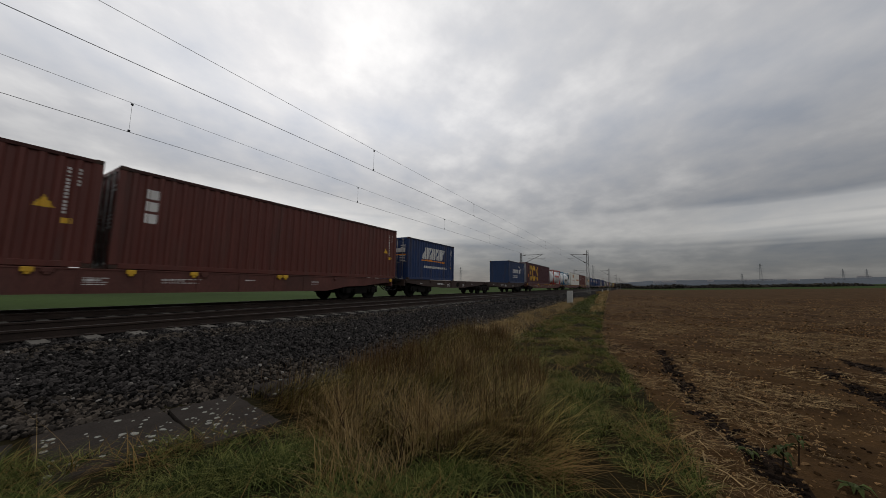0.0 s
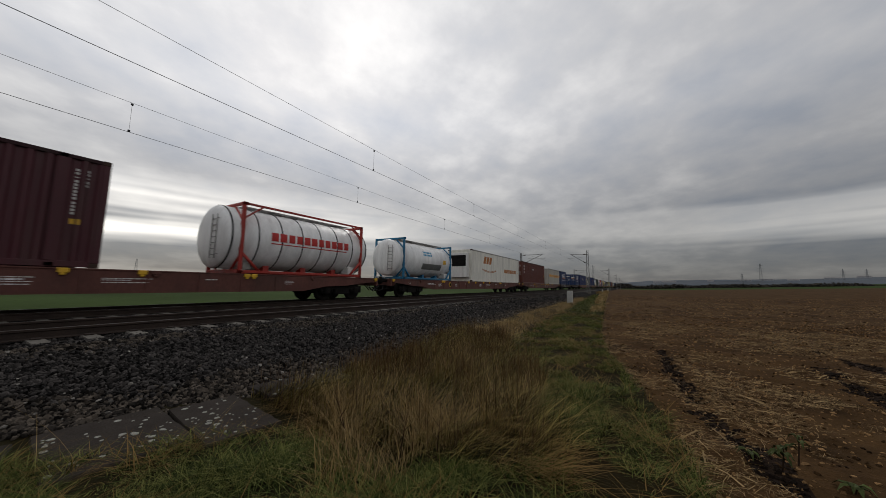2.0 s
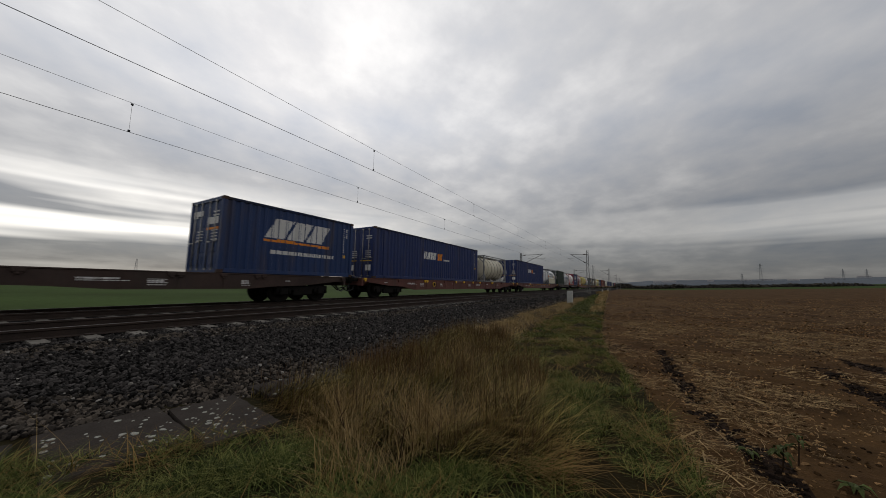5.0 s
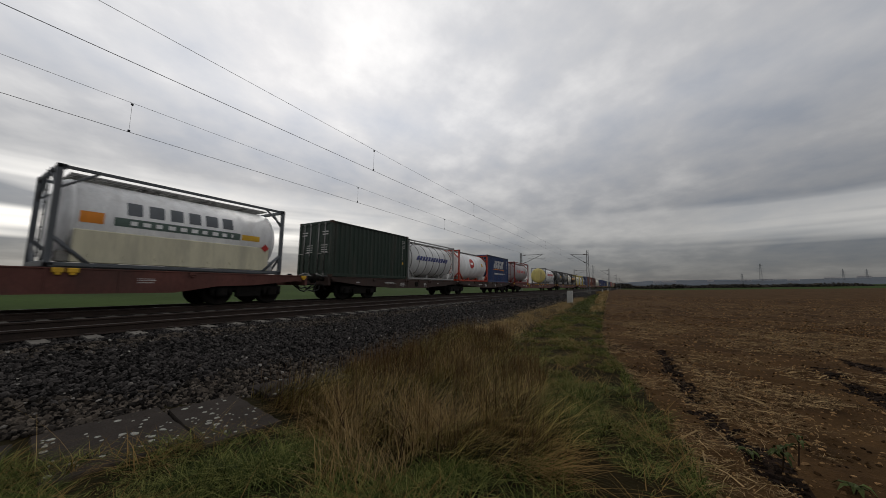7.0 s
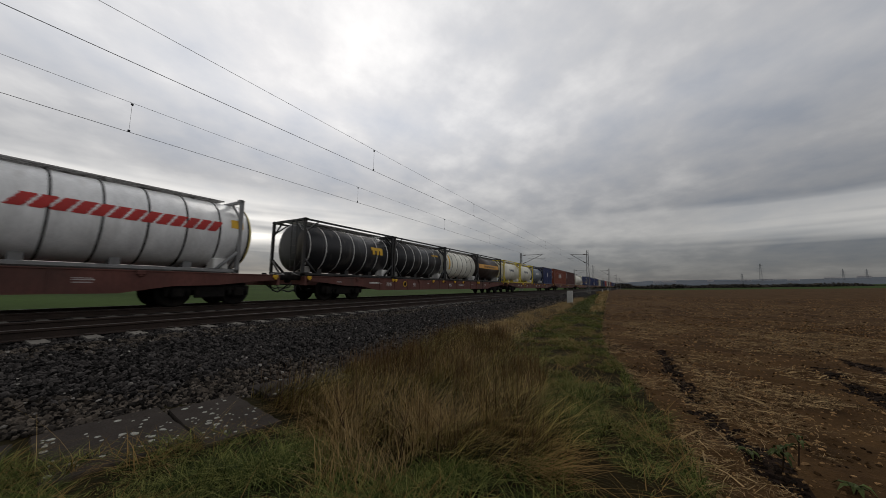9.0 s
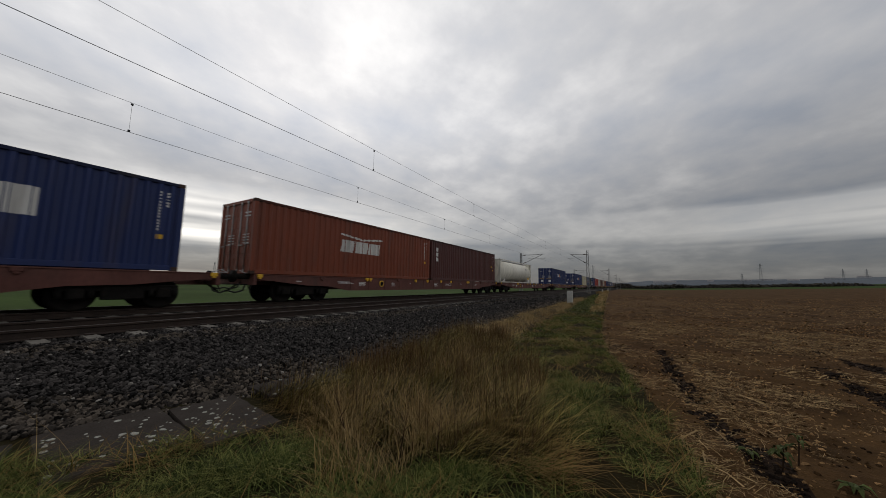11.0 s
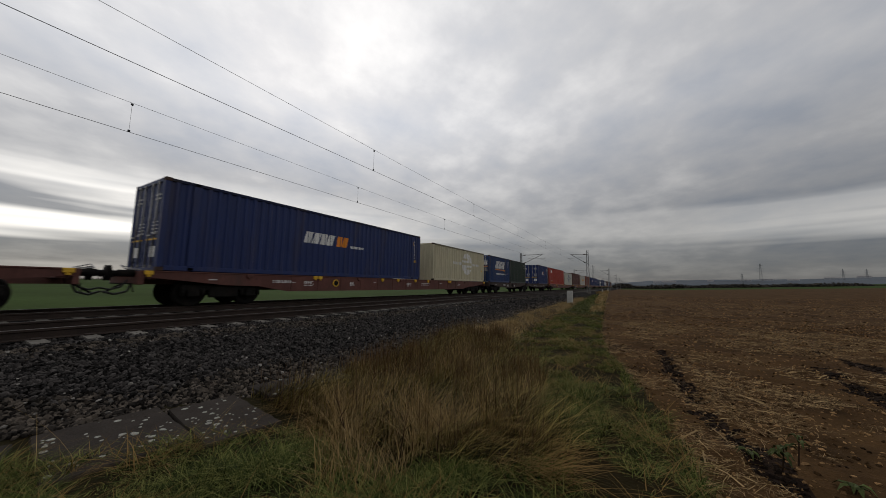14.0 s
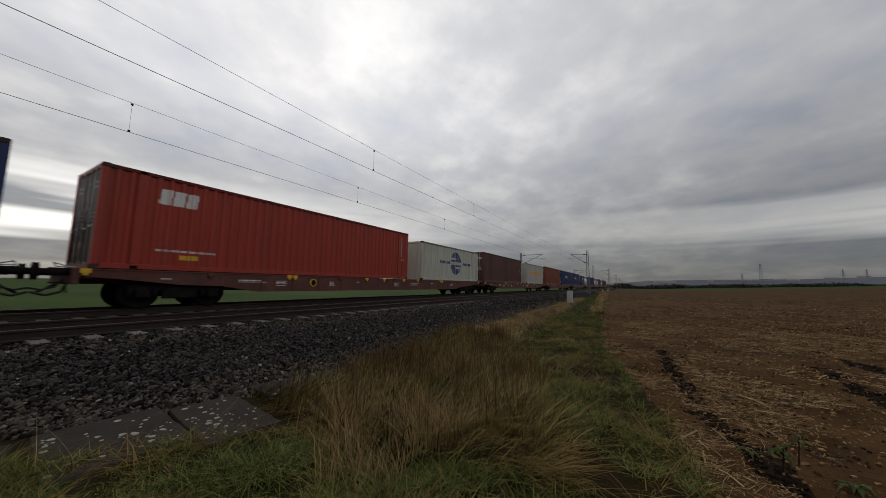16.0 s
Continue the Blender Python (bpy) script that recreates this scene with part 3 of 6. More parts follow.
def corner_castings(parent, W, length, H, material):
    for x in (-W + 0.09, W - 0.09):
        for y in (0.09, length - 0.09):
            for z in (0.06, H - 0.06):
                part("corner_casting", boxes((x - 0.09, x + 0.09, y - 0.09, y + 0.09, z - 0.06, z + 0.06), bevel=0.012), material, parent)


def container(label, key, color, length, H=2.9, group="containers on the train", rough=0.5, dirt=0.35, doors=True, name="shipping_container",
              smooth=False, door_key=None, door_color=None):
    W = 1.219
    c = thing(name, label, "container", group)
    m = paint(key, color, rough, dirt)
    md = paint(door_key, door_color, rough, 0.5) if door_key else m
    grimy = paint(key + "_grimy", tuple(0.4 * q for q in color), 0.75, 0.8, (0.03, 0.022, 0.017))
    y0, y1, zb, zt = 0.16, length - 0.16, 0.16, H - 0.11
    for s in (1, -1):
        bm = bmesh.new()
        ys = [y0, y1] if smooth else wave_breaks(y0, y1)
        lo = [bm.verts.new((s * (W + (-0.012 if smooth else wave(y))), y, zb)) for y in ys]
        hi = [bm.verts.new((s * (W + (-0.012 if smooth else wave(y))), y, zt)) for y in ys]
        li = [bm.verts.new((s * (W - 0.07), y, zb)) for y in (ys[0], ys[-1])]
        ti = [bm.verts.new((s * (W - 0.07), y, zt)) for y in (ys[0], ys[-1])]
        for a in range(len(ys) - 1):
            q = (lo[a], lo[a + 1], hi[a + 1], hi[a])
            bm.faces.new(q if s > 0 else q[::-1])
        q = (li[1], li[0], ti[0], ti[1])
        bm.faces.new(q if s > 0 else q[::-1])
        part("side_wall", bm, m, c)
        part("bottom_rail", boxes((s * W - 0.05 * (s > 0), s * W + 0.05 * (s < 0), 0.18, length - 0.18, 0.015, 0.165), bevel=0.01), m, c)
        part("top_rail", boxes((s * W - 0.06 * (s > 0), s * W + 0.06 * (s < 0), 0.18, length - 0.18, H - 0.115, H - 0.015), bevel=0.01), grimy, c, "grimy top rail")
        for y in (0.0, length - 0.16):
            part("corner_post", boxes((s * W - 0.15 * (s > 0), s * W + 0.15 * (s < 0), y, y + 0.16, 0.115, H - 0.115), bevel=0.015), m, c)
        if length > 13 and not smooth:
            for y in (0.76, length - 0.96):
                part("inner_post", boxes((s * W - 0.10 * (s > 0), s * W + 0.10 * (s < 0), y, y + 0.2, 0.165, H - 0.115), bevel=0.01), m, c)
                for z in (0.02, H - 0.13):
                    part("corner_casting", boxes((s * W - 0.13 * (s > 0), s * W + 0.13 * (s < 0), y + 0.01, y + 0.19, z, z + 0.11), bevel=0.01), BLACK_IRON, c)
    bm = bmesh.new()
    n = max(4, int(length / 0.42))
    for k in range(n):
        ya, yb = 0.1 + (length - 0.2) * k / n, 0.1 + (length - 0.2) * (k + 0.7) / n
        box(bm, -W + 0.06, W - 0.06, ya, yb, H - 0.05, H - 0.025)
    box(bm, -W + 0.05, W - 0.05, 0.05, length - 0.05, H - 0.07, H - 0.045)
    part("roof", bm, grimy, c)
    part("floor", boxes((-W + 0.06, W - 0.06, 0.1, length - 0.1, 0.06, 0.15)), BLACK_IRON, c, "dark underside of the floor")
    # plain end with upright ribs
    bm = bmesh.new()
    box(bm, -W + 0.14, W - 0.14, length - 0.07, length - 0.045, 0.14, H - 0.12)
    for k in range(8):
        x = -W + 0.22 + k * 0.27
        box(bm, x, x + 0.12, length - 0.046, length - 0.012, 0.16, H - 0.14, 0.01)
    part("end_wall", bm, m, c)
    part("end_header", boxes((-W + 0.15, W - 0.15, 0.0, 0.12, H - 0.14, H - 0.01), bevel=0.01), m, c)
    part("end_sill", boxes((-W + 0.15, W - 0.15, 0.0, 0.12, 0.01, 0.13), bevel=0.01), m, c)
    if doors:
        for s in (-1, 1):
            xa, xb = (0.012, W - 0.16) if s > 0 else (-W + 0.16, -0.012)
            bm = boxes((xa, xb, 0.035, 0.08, 0.14, H - 0.15))
            for k in range(5):
                z = 0.28 + k * (H - 0.6) / 4.6
                box(bm, xa + 0.08, xb - 0.08, 0.018, 0.036, z, z + (H - 0.6) / 6.6, 0.008)
            d = part("door", bm, md, c)
            for f in (0.28, 0.72):
                x = xa + (xb - xa) * f
                bm = bmesh.new()
                tube(bm, (x, 0.0, 0.1), (x, 0.0, H - 0.11), 0.02, n=8)
                box(bm, x - 0.05, x + 0.05, -0.02, 0.03, 0.09, 0.17)
                box(bm, x - 0.05, x + 0.05, -0.02, 0.03, H - 0.18, H - 0.1)
                part("lock_rod", bm, STEEL, d, "grey steel lock rod")
                part("door_handle", boxes((x - 0.02, x + 0.36 * s * 0.8, -0.03, -0.01, 1.05 + 0.1 * f, 1.09 + 0.1 * f)) if s > 0 else
                     boxes((x + 0.36 * s * 0.8, x + 0.02, -0.03, -0.01, 1.05 + 0.1 * f, 1.09 + 0.1 * f)), STEEL, d, "steel door handle")
            part("door_marking", boxes(*[((xa + 0.55 if s > 0 else xa + 0.1), (xb - 0.08 if s > 0 else xb - 0.55), 0.012, 0.017, H - 0.55 - 0.13 * k, H - 0.50 - 0.13 * k) for k in range(2)],
                                       *[((xa + 0.5), (xb - 0.12), 0.012, 0.017, 1.5 - 0.11 * k, 1.535 - 0.11 * k) for k in range(4)]), PALE, d, "pale lines of small writing")
    else:
        bm = boxes((-W + 0.15, W - 0.15, 0.045, 0.08, 0.13, H - 0.14))
        if not smooth:
            for k in range(8):
                x = -W + 0.22 + k * 0.27
                box(bm, x, x + 0.13, 0.012, 0.046, 0.14, H - 0.15, 0.01)
        part("end_panel", bm, md, c)
    corner_castings(c, W, length, H, RUSTY)
    srf = (lambda y, z: W - 0.012) if smooth else (lambda y, z: W + wave(y))
    # small upright code and weights near the far end of the side, as plain bars
    e = length
    decal("code_marking", c, PALE, lambda u, v: (v * 13) % 1 < 0.6 and (u < 0.2 or (u > 0.68 and v > 0.6 and u < 0.85)),
          e - 0.62, e - 0.34, H - 1.55, H - 0.32, srf, 0.03, "white upright code marking")
    decal("warning_sticker", c, YELLOW, lambda u, v: True, e - 0.62, e - 0.44, H - 1.80, H - 1.66, srf, 0.05, "yellow height sticker")
    return c, srf, W


def tank(label, key, color, frame_key, frame_color, length=6.06, H=2.6, R=1.13, bands=True, walkway=True, skirt=None, over=0.0, straight=True, end_key=None,
         end_color=None, portal=False, group="tank containers on the train"):
    W = 1.219
    c = thing("tank_container", label, "tank", group)
    m, mf = paint(key, color, 0.38, 0.22, (0.34, 0.30, 0.25)), paint(frame_key, frame_color, 0.5, 0.35)
    me_ = paint(end_key, end_color, 0.45, 0.3) if end_key else m
    zc = 0.16 + R + (H - 2 * R - 0.2) * 0.35
    a, b = 0.12 - over, length - 0.12 + over
    d = 0.30
    bm = bmesh.new()
    lathe(bm, [(a + d, R), (b - d, R)], "y", (0, 0, zc), 40)
    part("barrel", bm, m, c)
    for s, y in ((-1, a + d), (1, b - d)):
        bm = bmesh.new()
        lathe(bm, [(y + s * d * math.sin(t), R * (0.02 + 0.98 * math.cos(t) ** 0.6)) for t in [k * math.pi / 2 / 7 * 0.995 for k in range(8)]], "y", (0, 0, zc), 40)
        part("dished_end", bm, me_, c)
    if bands:
        n = max(3, int((b - a) / 0.95))
        for k in range(n + 1):
            y = a + d + (b - a - 2 * d) * k / n
            bm = bmesh.new()
            lathe(bm, [(y - 0.025, R + 0.008), (y + 0.025, R + 0.008)], "y", (0, 0, zc), 40)
            part("tank_band", bm, BLACK_IRON if color[0] > 0.3 else PALE, c, "narrow band round the barrel")
    # end frames with posts, sills and corner braces; side rails
    for y in (0.0, length - 0.12):
        bm = bmesh.new()
        for s in (-1, 1):
            box(bm, s * W - 0.12 * (s > 0), s * W + 0.12 * (s < 0), y, y + 0.12, 0.0, H, 0.012)
            for zz, zd in ((H - 0.1, -1), (0.1, 1)):
                tube(bm, (s * (W - 0.06), y + 0.06, zz + zd * 0.62), (s * (W - 0.72), y + 0.06, zz), 0.045, n=6)
        box(bm, -W + 0.1, W - 0.1, y + 0.01, y + 0.11, H - 0.12, H - 0.01, 0.01)
        box(bm, -W + 0.1, W - 0.1, y + 0.01, y + 0.11, 0.02, 0.16, 0.01)
        part("end_frame", bm, mf, c)
        if portal:
            # plate across the end with a round opening for the barrel
            bm = bmesh.new()
            rim, edge = [], []
            for k in range(32):
                a_ = 2 * math.pi * k / 32
                dx, dz = math.cos(a_), math.sin(a_)
                f = min((W - 0.13) / max(abs(dx), 1e-6), (H / 2 - 0.13) / max(abs(dz), 1e-6))
                rim.append([bm.verts.new((1.0 * dx, y + q, H / 2 + 1.0 * dz)) for q in (0.03, 0.09)])
                edge.append([bm.verts.new((f * dx, y + q, H / 2 + f * dz)) for q in (0.03, 0.09)])
            for k in range(32):
                j = (k + 1) % 32
                bm.faces.new((rim[k][0], rim[j][0], edge[j][0], edge[k][0]))
                bm.faces.new((rim[k][1], edge[k][1], edge[j][1], rim[j][1]))
                bm.faces.new((rim[k][0], rim[k][1], rim[j][1], rim[j][0]))
            part("end_plate", bm, mf, c, "cream plate with a round opening")
            bm = bmesh.new()
            ya = 0.09 if y < 1 else y - 0.42
            tube(bm, (0, ya, zc), (0, ya + 0.45, zc), R - 0.01, n=40, caps=False)
            part("barrel_skirt", bm, m, c)
    for s in (-1, 1):
        if straight:
            part("top_rail", boxes((s * W - 0.07 * (s > 0), s * W + 0.07 * (s < 0), 0.11, length - 0.11, H - 0.1, H - 0.02), bevel=0.008), mf, c)
        part("bottom_rail", boxes((s * W - 0.08 * (s > 0), s * W + 0.08 * (s < 0), 0.11, length - 0.11, 0.03, 0.13), bevel=0.008), mf, c)
        for ya, yb in ((0.1, 0.75), (length - 0.1, length - 0.75)):
            bm = bmesh.new()
            tube(bm, (s * (W - 0.05), ya, 0.75), (s * (W - 0.05), yb, 0.1), 0.055, n=8)
            part("brace", bm, mf, c)
            if straight:
                bm = bmesh.new()
                tube(bm, (s * (W - 0.05), ya, H - 0.6), (s * (W - 0.05), yb, H - 0.08), 0.035, n=6)
                part("brace", bm, mf, c)
        for f in (0.22, 0.5, 0.78):
            y = length * f
            part("saddle", boxes((s * 0.45 - 0.18, s * 0.45 + 0.18, y - 0.12, y + 0.12, 0.05, zc - R * 0.86)), mf, c)
    if walkway:
        bm = bmesh.new()
        for s in (-0.62, -0.38, -0.14, 0.1, 0.34):
            box(bm, s, s + 0.16, 0.35, length - 0.35, H - 0.055, H - 0.02)
        for k in range(int(length / 1.1)):
            box(bm, -0.66, 0.54, 0.5 + 1.1 * k, 0.56 + 1.1 * k, H - 0.085, H - 0.055)
        part("walkway", bm, STEEL, c, "grey grating walkway on top")
        for y in (length * 0.35, length * 0.62):
            bm = bmesh.new()
            tube(bm, (0, y, zc + R - 0.05), (0, y, H - 0.01), 0.25, n=16)
            part("manhole_lid", bm, STEEL, c, "round steel manhole lid")
    # ladder on the near end, outlet cabinet at the far one
    bm = bmesh.new()
    yl, z0, z1 = (0.11 - over, zc - 0.85, zc + 0.75) if over else (-0.02, 0.25, H - 0.05)
    for x in (0.35, 0.7):
        tube(bm, (x, yl, z0), (x, yl, z1), 0.018, n=6)
        if over:
            for z in (z0 + 0.15, z1 - 0.15):
                tube(bm, (x, yl, z), (x, yl + 0.3, z), 0.014, n=6)
    for k in range(7):
        z = z0 + 0.12 + k * (z1 - z0 - 0.2) / 6.5
        tube(bm, (0.35, yl, z), (0.7, yl, z), 0.014, n=6)
    part("ladder", bm, STEEL if over else mf, c)
    part("outlet_box", boxes((0.5, 1.05, length - 0.75, length - 0.3, 0.14, 0.5), bevel=0.02), WHITE, c, "white outlet cabinet")
    for y in (1.2, length - 1.6):
        part("placard", boxes((W - 0.045, W - 0.03, y, y + 0.42, 0.2, 0.46), bevel=0.004), PALE, c, "pale metal data placard") if length > 7 else None
    part("document_tube", boxes((0.8, 1.1, 0.18, 0.5, 0.15, 0.42), bevel=0.02), WOOD_SEAL, c)
    corner_castings(c, W, length, H, mf)
    srf = lambda y, z: math.sqrt(max(R * R - (z - zc) ** 2, 0.01)) + (0.006 if bands else 0.0)
    if skirt:
        bm = boxes((W - 0.10, W - 0.04, 0.42, length - 0.55, 0.14, zc - 0.33), bevel=0.02)
        for k in range(7):
            y = 0.7 + k * (length - 1.6) / 6.5
            box(bm, W - 0.045, W - 0.02, y, y + 0.07, 0.3, 0.38)
        part("insulation_skirt", bm, paint(skirt[0], skirt[1], 0.6, 0.55, (0.3, 0.28, 0.22)), c, "cream stained panel along the tank")
    return c, srf, zc


# ---- wagons
def build_wagon(key, color, label, articulated):
    """Long container wagon: one platform on two bogies, or two platforms on three; local y from 0 to its length over buffers."""
    Lw = 27.0 if articulated else 26.1
    w = thing("flat_wagon", label, "wagon", "wagons of the freight train")
    m = mat("wagon_" + key, color, rough=0.72, var=0.22, scale=1.2, fine=14, bump=0.12, bump_scale=25, dirt=0.55, dirt_color=(0.045, 0.033, 0.026), stretch=(1, 1, 0.6))
    X = 1.26
    half = Lw / 2
    for p0, p1, inner in (((0.62, half - 0.18, 1), (half + 0.18, Lw - 0.62, 0)) if articulated else ((0.62, Lw - 0.62, 1),)):
        for s in (1, -1):
            # fish-bellied side sill: shallow over the bogies, deep between them
            bm = bmesh.new()
            dp = 0.55 if articulated else 0.66
            prof = [(0.0, 0.20), (0.9, 0.28), (2.2, 0.42), (3.4, 0.46), (4.6, dp), (p1 - p0 - 4.6, dp), (p1 - p0 - 3.4, 0.46), (p1 - p0 - 2.2, 0.42), (p1 - p0 - 0.9, 0.28), (p1 - p0, 0.20)]
            for x0, x1, lip in ((0.03, 0.05, 0.0), (0.0, 0.11, 1)):
                if lip:
                    box(bm, s * X - 0.11 * (s > 0), s * X + 0.11 * (s < 0), p0, p1, DECK - 0.045, DECK - 0.005, 0.006)
                    continue
                xo, xi = s * (X - 0.02), s * (X - 0.06)
                top_o = [bm.verts.new((xo, p0 + y, DECK - 0.045)) for y, d in prof]
                bot_o = [bm.verts.new((xo, p0 + y, DECK - d)) for y, d in prof]
                top_i = [bm.verts.new((xi, p0 + y, DECK - 0.045)) for y, d in prof]
                bot_i = [bm.verts.new((xi, p0 + y, DECK - d)) for y, d in prof]
                for k in range(len(prof) - 1):
                    for q in ((bot_o[k], bot_o[k + 1], top_o[k + 1], top_o[k]), (top_i[k], top_i[k + 1], bot_i[k + 1], bot_i[k]), (bot_i[k], bot_i[k + 1], bot_o[k + 1], bot_o[k])):
                        bm.faces.new(q if s > 0 else q[::-1])
                for k in (0, -1):
                    bm.faces.new((bot_o[k], top_o[k], top_i[k], bot_i[k]))
            for k in range(int((p1 - p0 - 9.4) / 1.3) + 1):
                y = 4.7 + 1.3 * k
                box(bm, s * X - 0.05 * (s > 0), s * X + 0.05 * (s < 0), p0 + y, p0 + y + 0.035, DECK - dp + 0.01, DECK - 0.04)
            bmesh.ops.recalc_face_normals(bm, faces=bm.faces)
            part("side_sill", bm, m, w)
        bm = bmesh.new()
        box(bm, -0.32, 0.32, p0, p1, DECK - 0.42, DECK - 0.06)
        nb = 7 if articulated else 13
        for k in range(nb):
            y = p0 + 0.15 + k * (p1 - p0 - 0.5) / (nb - 1)
            box(bm, -X + 0.06, X - 0.06, y, y + 0.2, DECK - 0.26, DECK - 0.05)
        part("underframe", bm, m, w)
        # folding spigots, yellow
        for k, y in enumerate((0.05, 2.9, 5.75, 5.98, 7.2, 8.35, 8.6, p1 - p0 - 0.25) if articulated else (0.05, 2.9, 5.75, 6.0, 8.4, 10.2, 11.6, 11.9, 13.4, 14.9, 15.2, 17.8, 18.05, 20.6, p1 - p0 - 0.25)):
            bm = bmesh.new()
            box(bm, X - 0.1, X + 0.05, p0 + y, p0 + y + 0.2, DECK - 0.13, DECK - 0.01, 0.012)
            box(bm, X - 0.02, X + 0.045, p0 + y + 0.05, p0 + y + 0.15, DECK - 0.19, DECK - 0.12, 0.012)
            part("spigot", bm, YELLOW if k % 3 != 1 and not articulated else m, w, "folding container spigot")
        # white writing on the sill, as plain bars
        for k, (y, yl, n) in enumerate(((1.7, 0.5, 1), (3.9, 1.15, 2), (5.3, 0.5, 4), (7.9, 0.45, 4), (9.6, 0.35, 1)) + (() if articulated else ((12.6, 0.5, 4), (14.2, 1.1, 3), (16.6, 0.45, 1), (19.4, 0.5, 3)))):
            decal("sill_writing", w, WHITE, lines(n, 0.42, 0.5, k + 2), p0 + y, p0 + y + yl, DECK - 0.20 - 0.058 * n, DECK - 0.2, lambda yy, zz: X - 0.018, 0.02, "white lines of small writing")
        bm = bmesh.new()
        lathe(bm, [(X - 0.01, 0.17), (X + 0.02, 0.17)], "x", (0, p0 + 7.0, DECK - 0.3), 18)
        if inner:
            part("brake_wheel", bm, BLACK_IRON if articulated else YELLOW, w, "brake hand wheel")
            bm = bmesh.new()
            lathe(bm, [(X + 0.021, 0.125), (X + 0.026, 0.125)], "x", (0, p0 + 7.0, DECK - 0.3), 18)
            part("brake_wheel_hub", bm, BLACK_IRON, w)
        else:
            bm.free()
        part("air_tank", boxes((0.4, 0.95, p0 + 4.3, p0 + 5.4, 0.62, 0.95), bevel=0.06), BLACK_IRON, w)
    for yb in ((2.75, half, Lw - 2.75) if articulated else (2.9, Lw - 2.9)):
        bm = bmesh.new()
        for s in (1, -1):
            # bogie side frame with dipped middle and axle boxes
            box(bm, s * 1.02 - 0.06, s * 1.02 + 0.06, yb - 1.25, yb + 1.25, 0.52, 0.68, 0.02)
            box(bm, s * 1.02 - 0.08, s * 1.02 + 0.08, yb - 0.45, yb + 0.45, 0.28, 0.66, 0.03)
            for a in (-0.9, 0.9):
                box(bm, s * 1.02 - 0.11, s * 1.02 + 0.11, yb + a - 0.17, yb + a + 0.17, 0.3, 0.62, 0.04)
                for o in (-0.28, 0.28):
                    tube(bm, (s * 1.02, yb + a + o, 0.34), (s * 1.02, yb + a + o, 0.6), 0.075, n=8)
        box(bm, -1.0, 1.0, yb - 0.2, yb + 0.2, 0.42, 0.8)
        bg = part("bogie", bm, BLACK_IRON, w, "black two-axle bogie")
        for a in (-0.9, 0.9):
            bm = bmesh.new()
            for s in (1, -1):
                lathe(bm, [(s * 0.68, 0.49), (s * 0.715, 0.475), (s * 0.72, 0.46), (s * 0.82, 0.455), (s * 0.83, 0.40), (s * 0.79, 0.36), (s * 0.79, 0.14), (s * 0.86, 0.12), (s * 0.86, 0.02)], "x", (0, yb + a, 0.455), 28)
            tube(bm, (-0.7, yb + a, 0.455), (0.7, yb + a, 0.455), 0.09, n=10)
            part("wheelset", bm, BLACK_IRON, bg, "dark steel wheelset")
    for y, s in ((0.0, -1), (Lw, 1)):
        part("headstock", boxes((-1.25, 1.25, y - s * 0.62 - 0.06, y - s * 0.62 + 0.06, DECK - 0.42, DECK - 0.02), bevel=0.015), m, w)
        for x in (-0.875, 0.875):
            bm = bmesh.new()
            lathe(bm, [(-s * 0.60, 0.10), (-s * 0.2, 0.10), (-s * 0.2, 0.075), (-s * 0.06, 0.075), (-s * 0.05, 0.22), (-s * 0.012, 0.21)], "y", (x, y, 1.02), 16)
            part("buffer", bm, BLACK_IRON, w, "black round buffer")
        bm = bmesh.new()
        pts = [(0.35, y - s * 0.6, 0.9), (0.4, y - s * 0.42, 0.62), (0.38, y - s * 0.2, 0.55), (0.3, y - s * 0.01, 0.6)]
        for p, q in zip(pts, pts[1:]):
            tube(bm, p, q, 0.025, n=6)
        part("brake_hose", bm, RUBBER, w, "black brake hose")
        bm = bmesh.new()
        pts = [(0.62, y - s * 0.62, 0.82), (0.66, y - s * 0.5, 0.5), (0.62, y - s * 0.25, 0.42), (0.5, y - s * 0.02, 0.5)]
        for p, q in zip(pts, pts[1:]):
            tube(bm, p, q, 0.03, n=6)
        part("brake_hose", bm, RUBBER, w, "black brake hose")
        bm = boxes((-0.9, 0.95, y - s * 0.5 - 0.02, y - s * 0.5 + 0.02, 0.70, 0.74))
        tube(bm, (0.95, y - s * 0.5, 0.72), (1.15, y - s * 0.5, 0.5), 0.02, n=6)
        tube(bm, (0.2, y - s * 0.5, 0.72), (0.2, y - s * 0.12, 0.45), 0.03, n=6)
        part("uncoupling_lever", bm, BLACK_IRON, w)
        part("coupling", boxes((-0.05, 0.05, min(y, y - s * 0.6), max(y, y - s * 0.6), 0.93, 1.05), bevel=0.02), BLACK_IRON, w)
        bm = bmesh.new()
        for p, q in (((1.1, y - s * 0.3, 1.14), (1.1, y - s * 0.62, 1.14)), ((1.1, y - s * 0.3, 1.14), (0.7, y - s * 0.3, 1.25)), ((0.7, y - s * 0.3, 1.25), (0.7, y - s * 0.62, 1.14))):
            tube(bm, p, q, 0.016, n=6)
        part("shunter_handle", bm, STEEL, w)
    return w


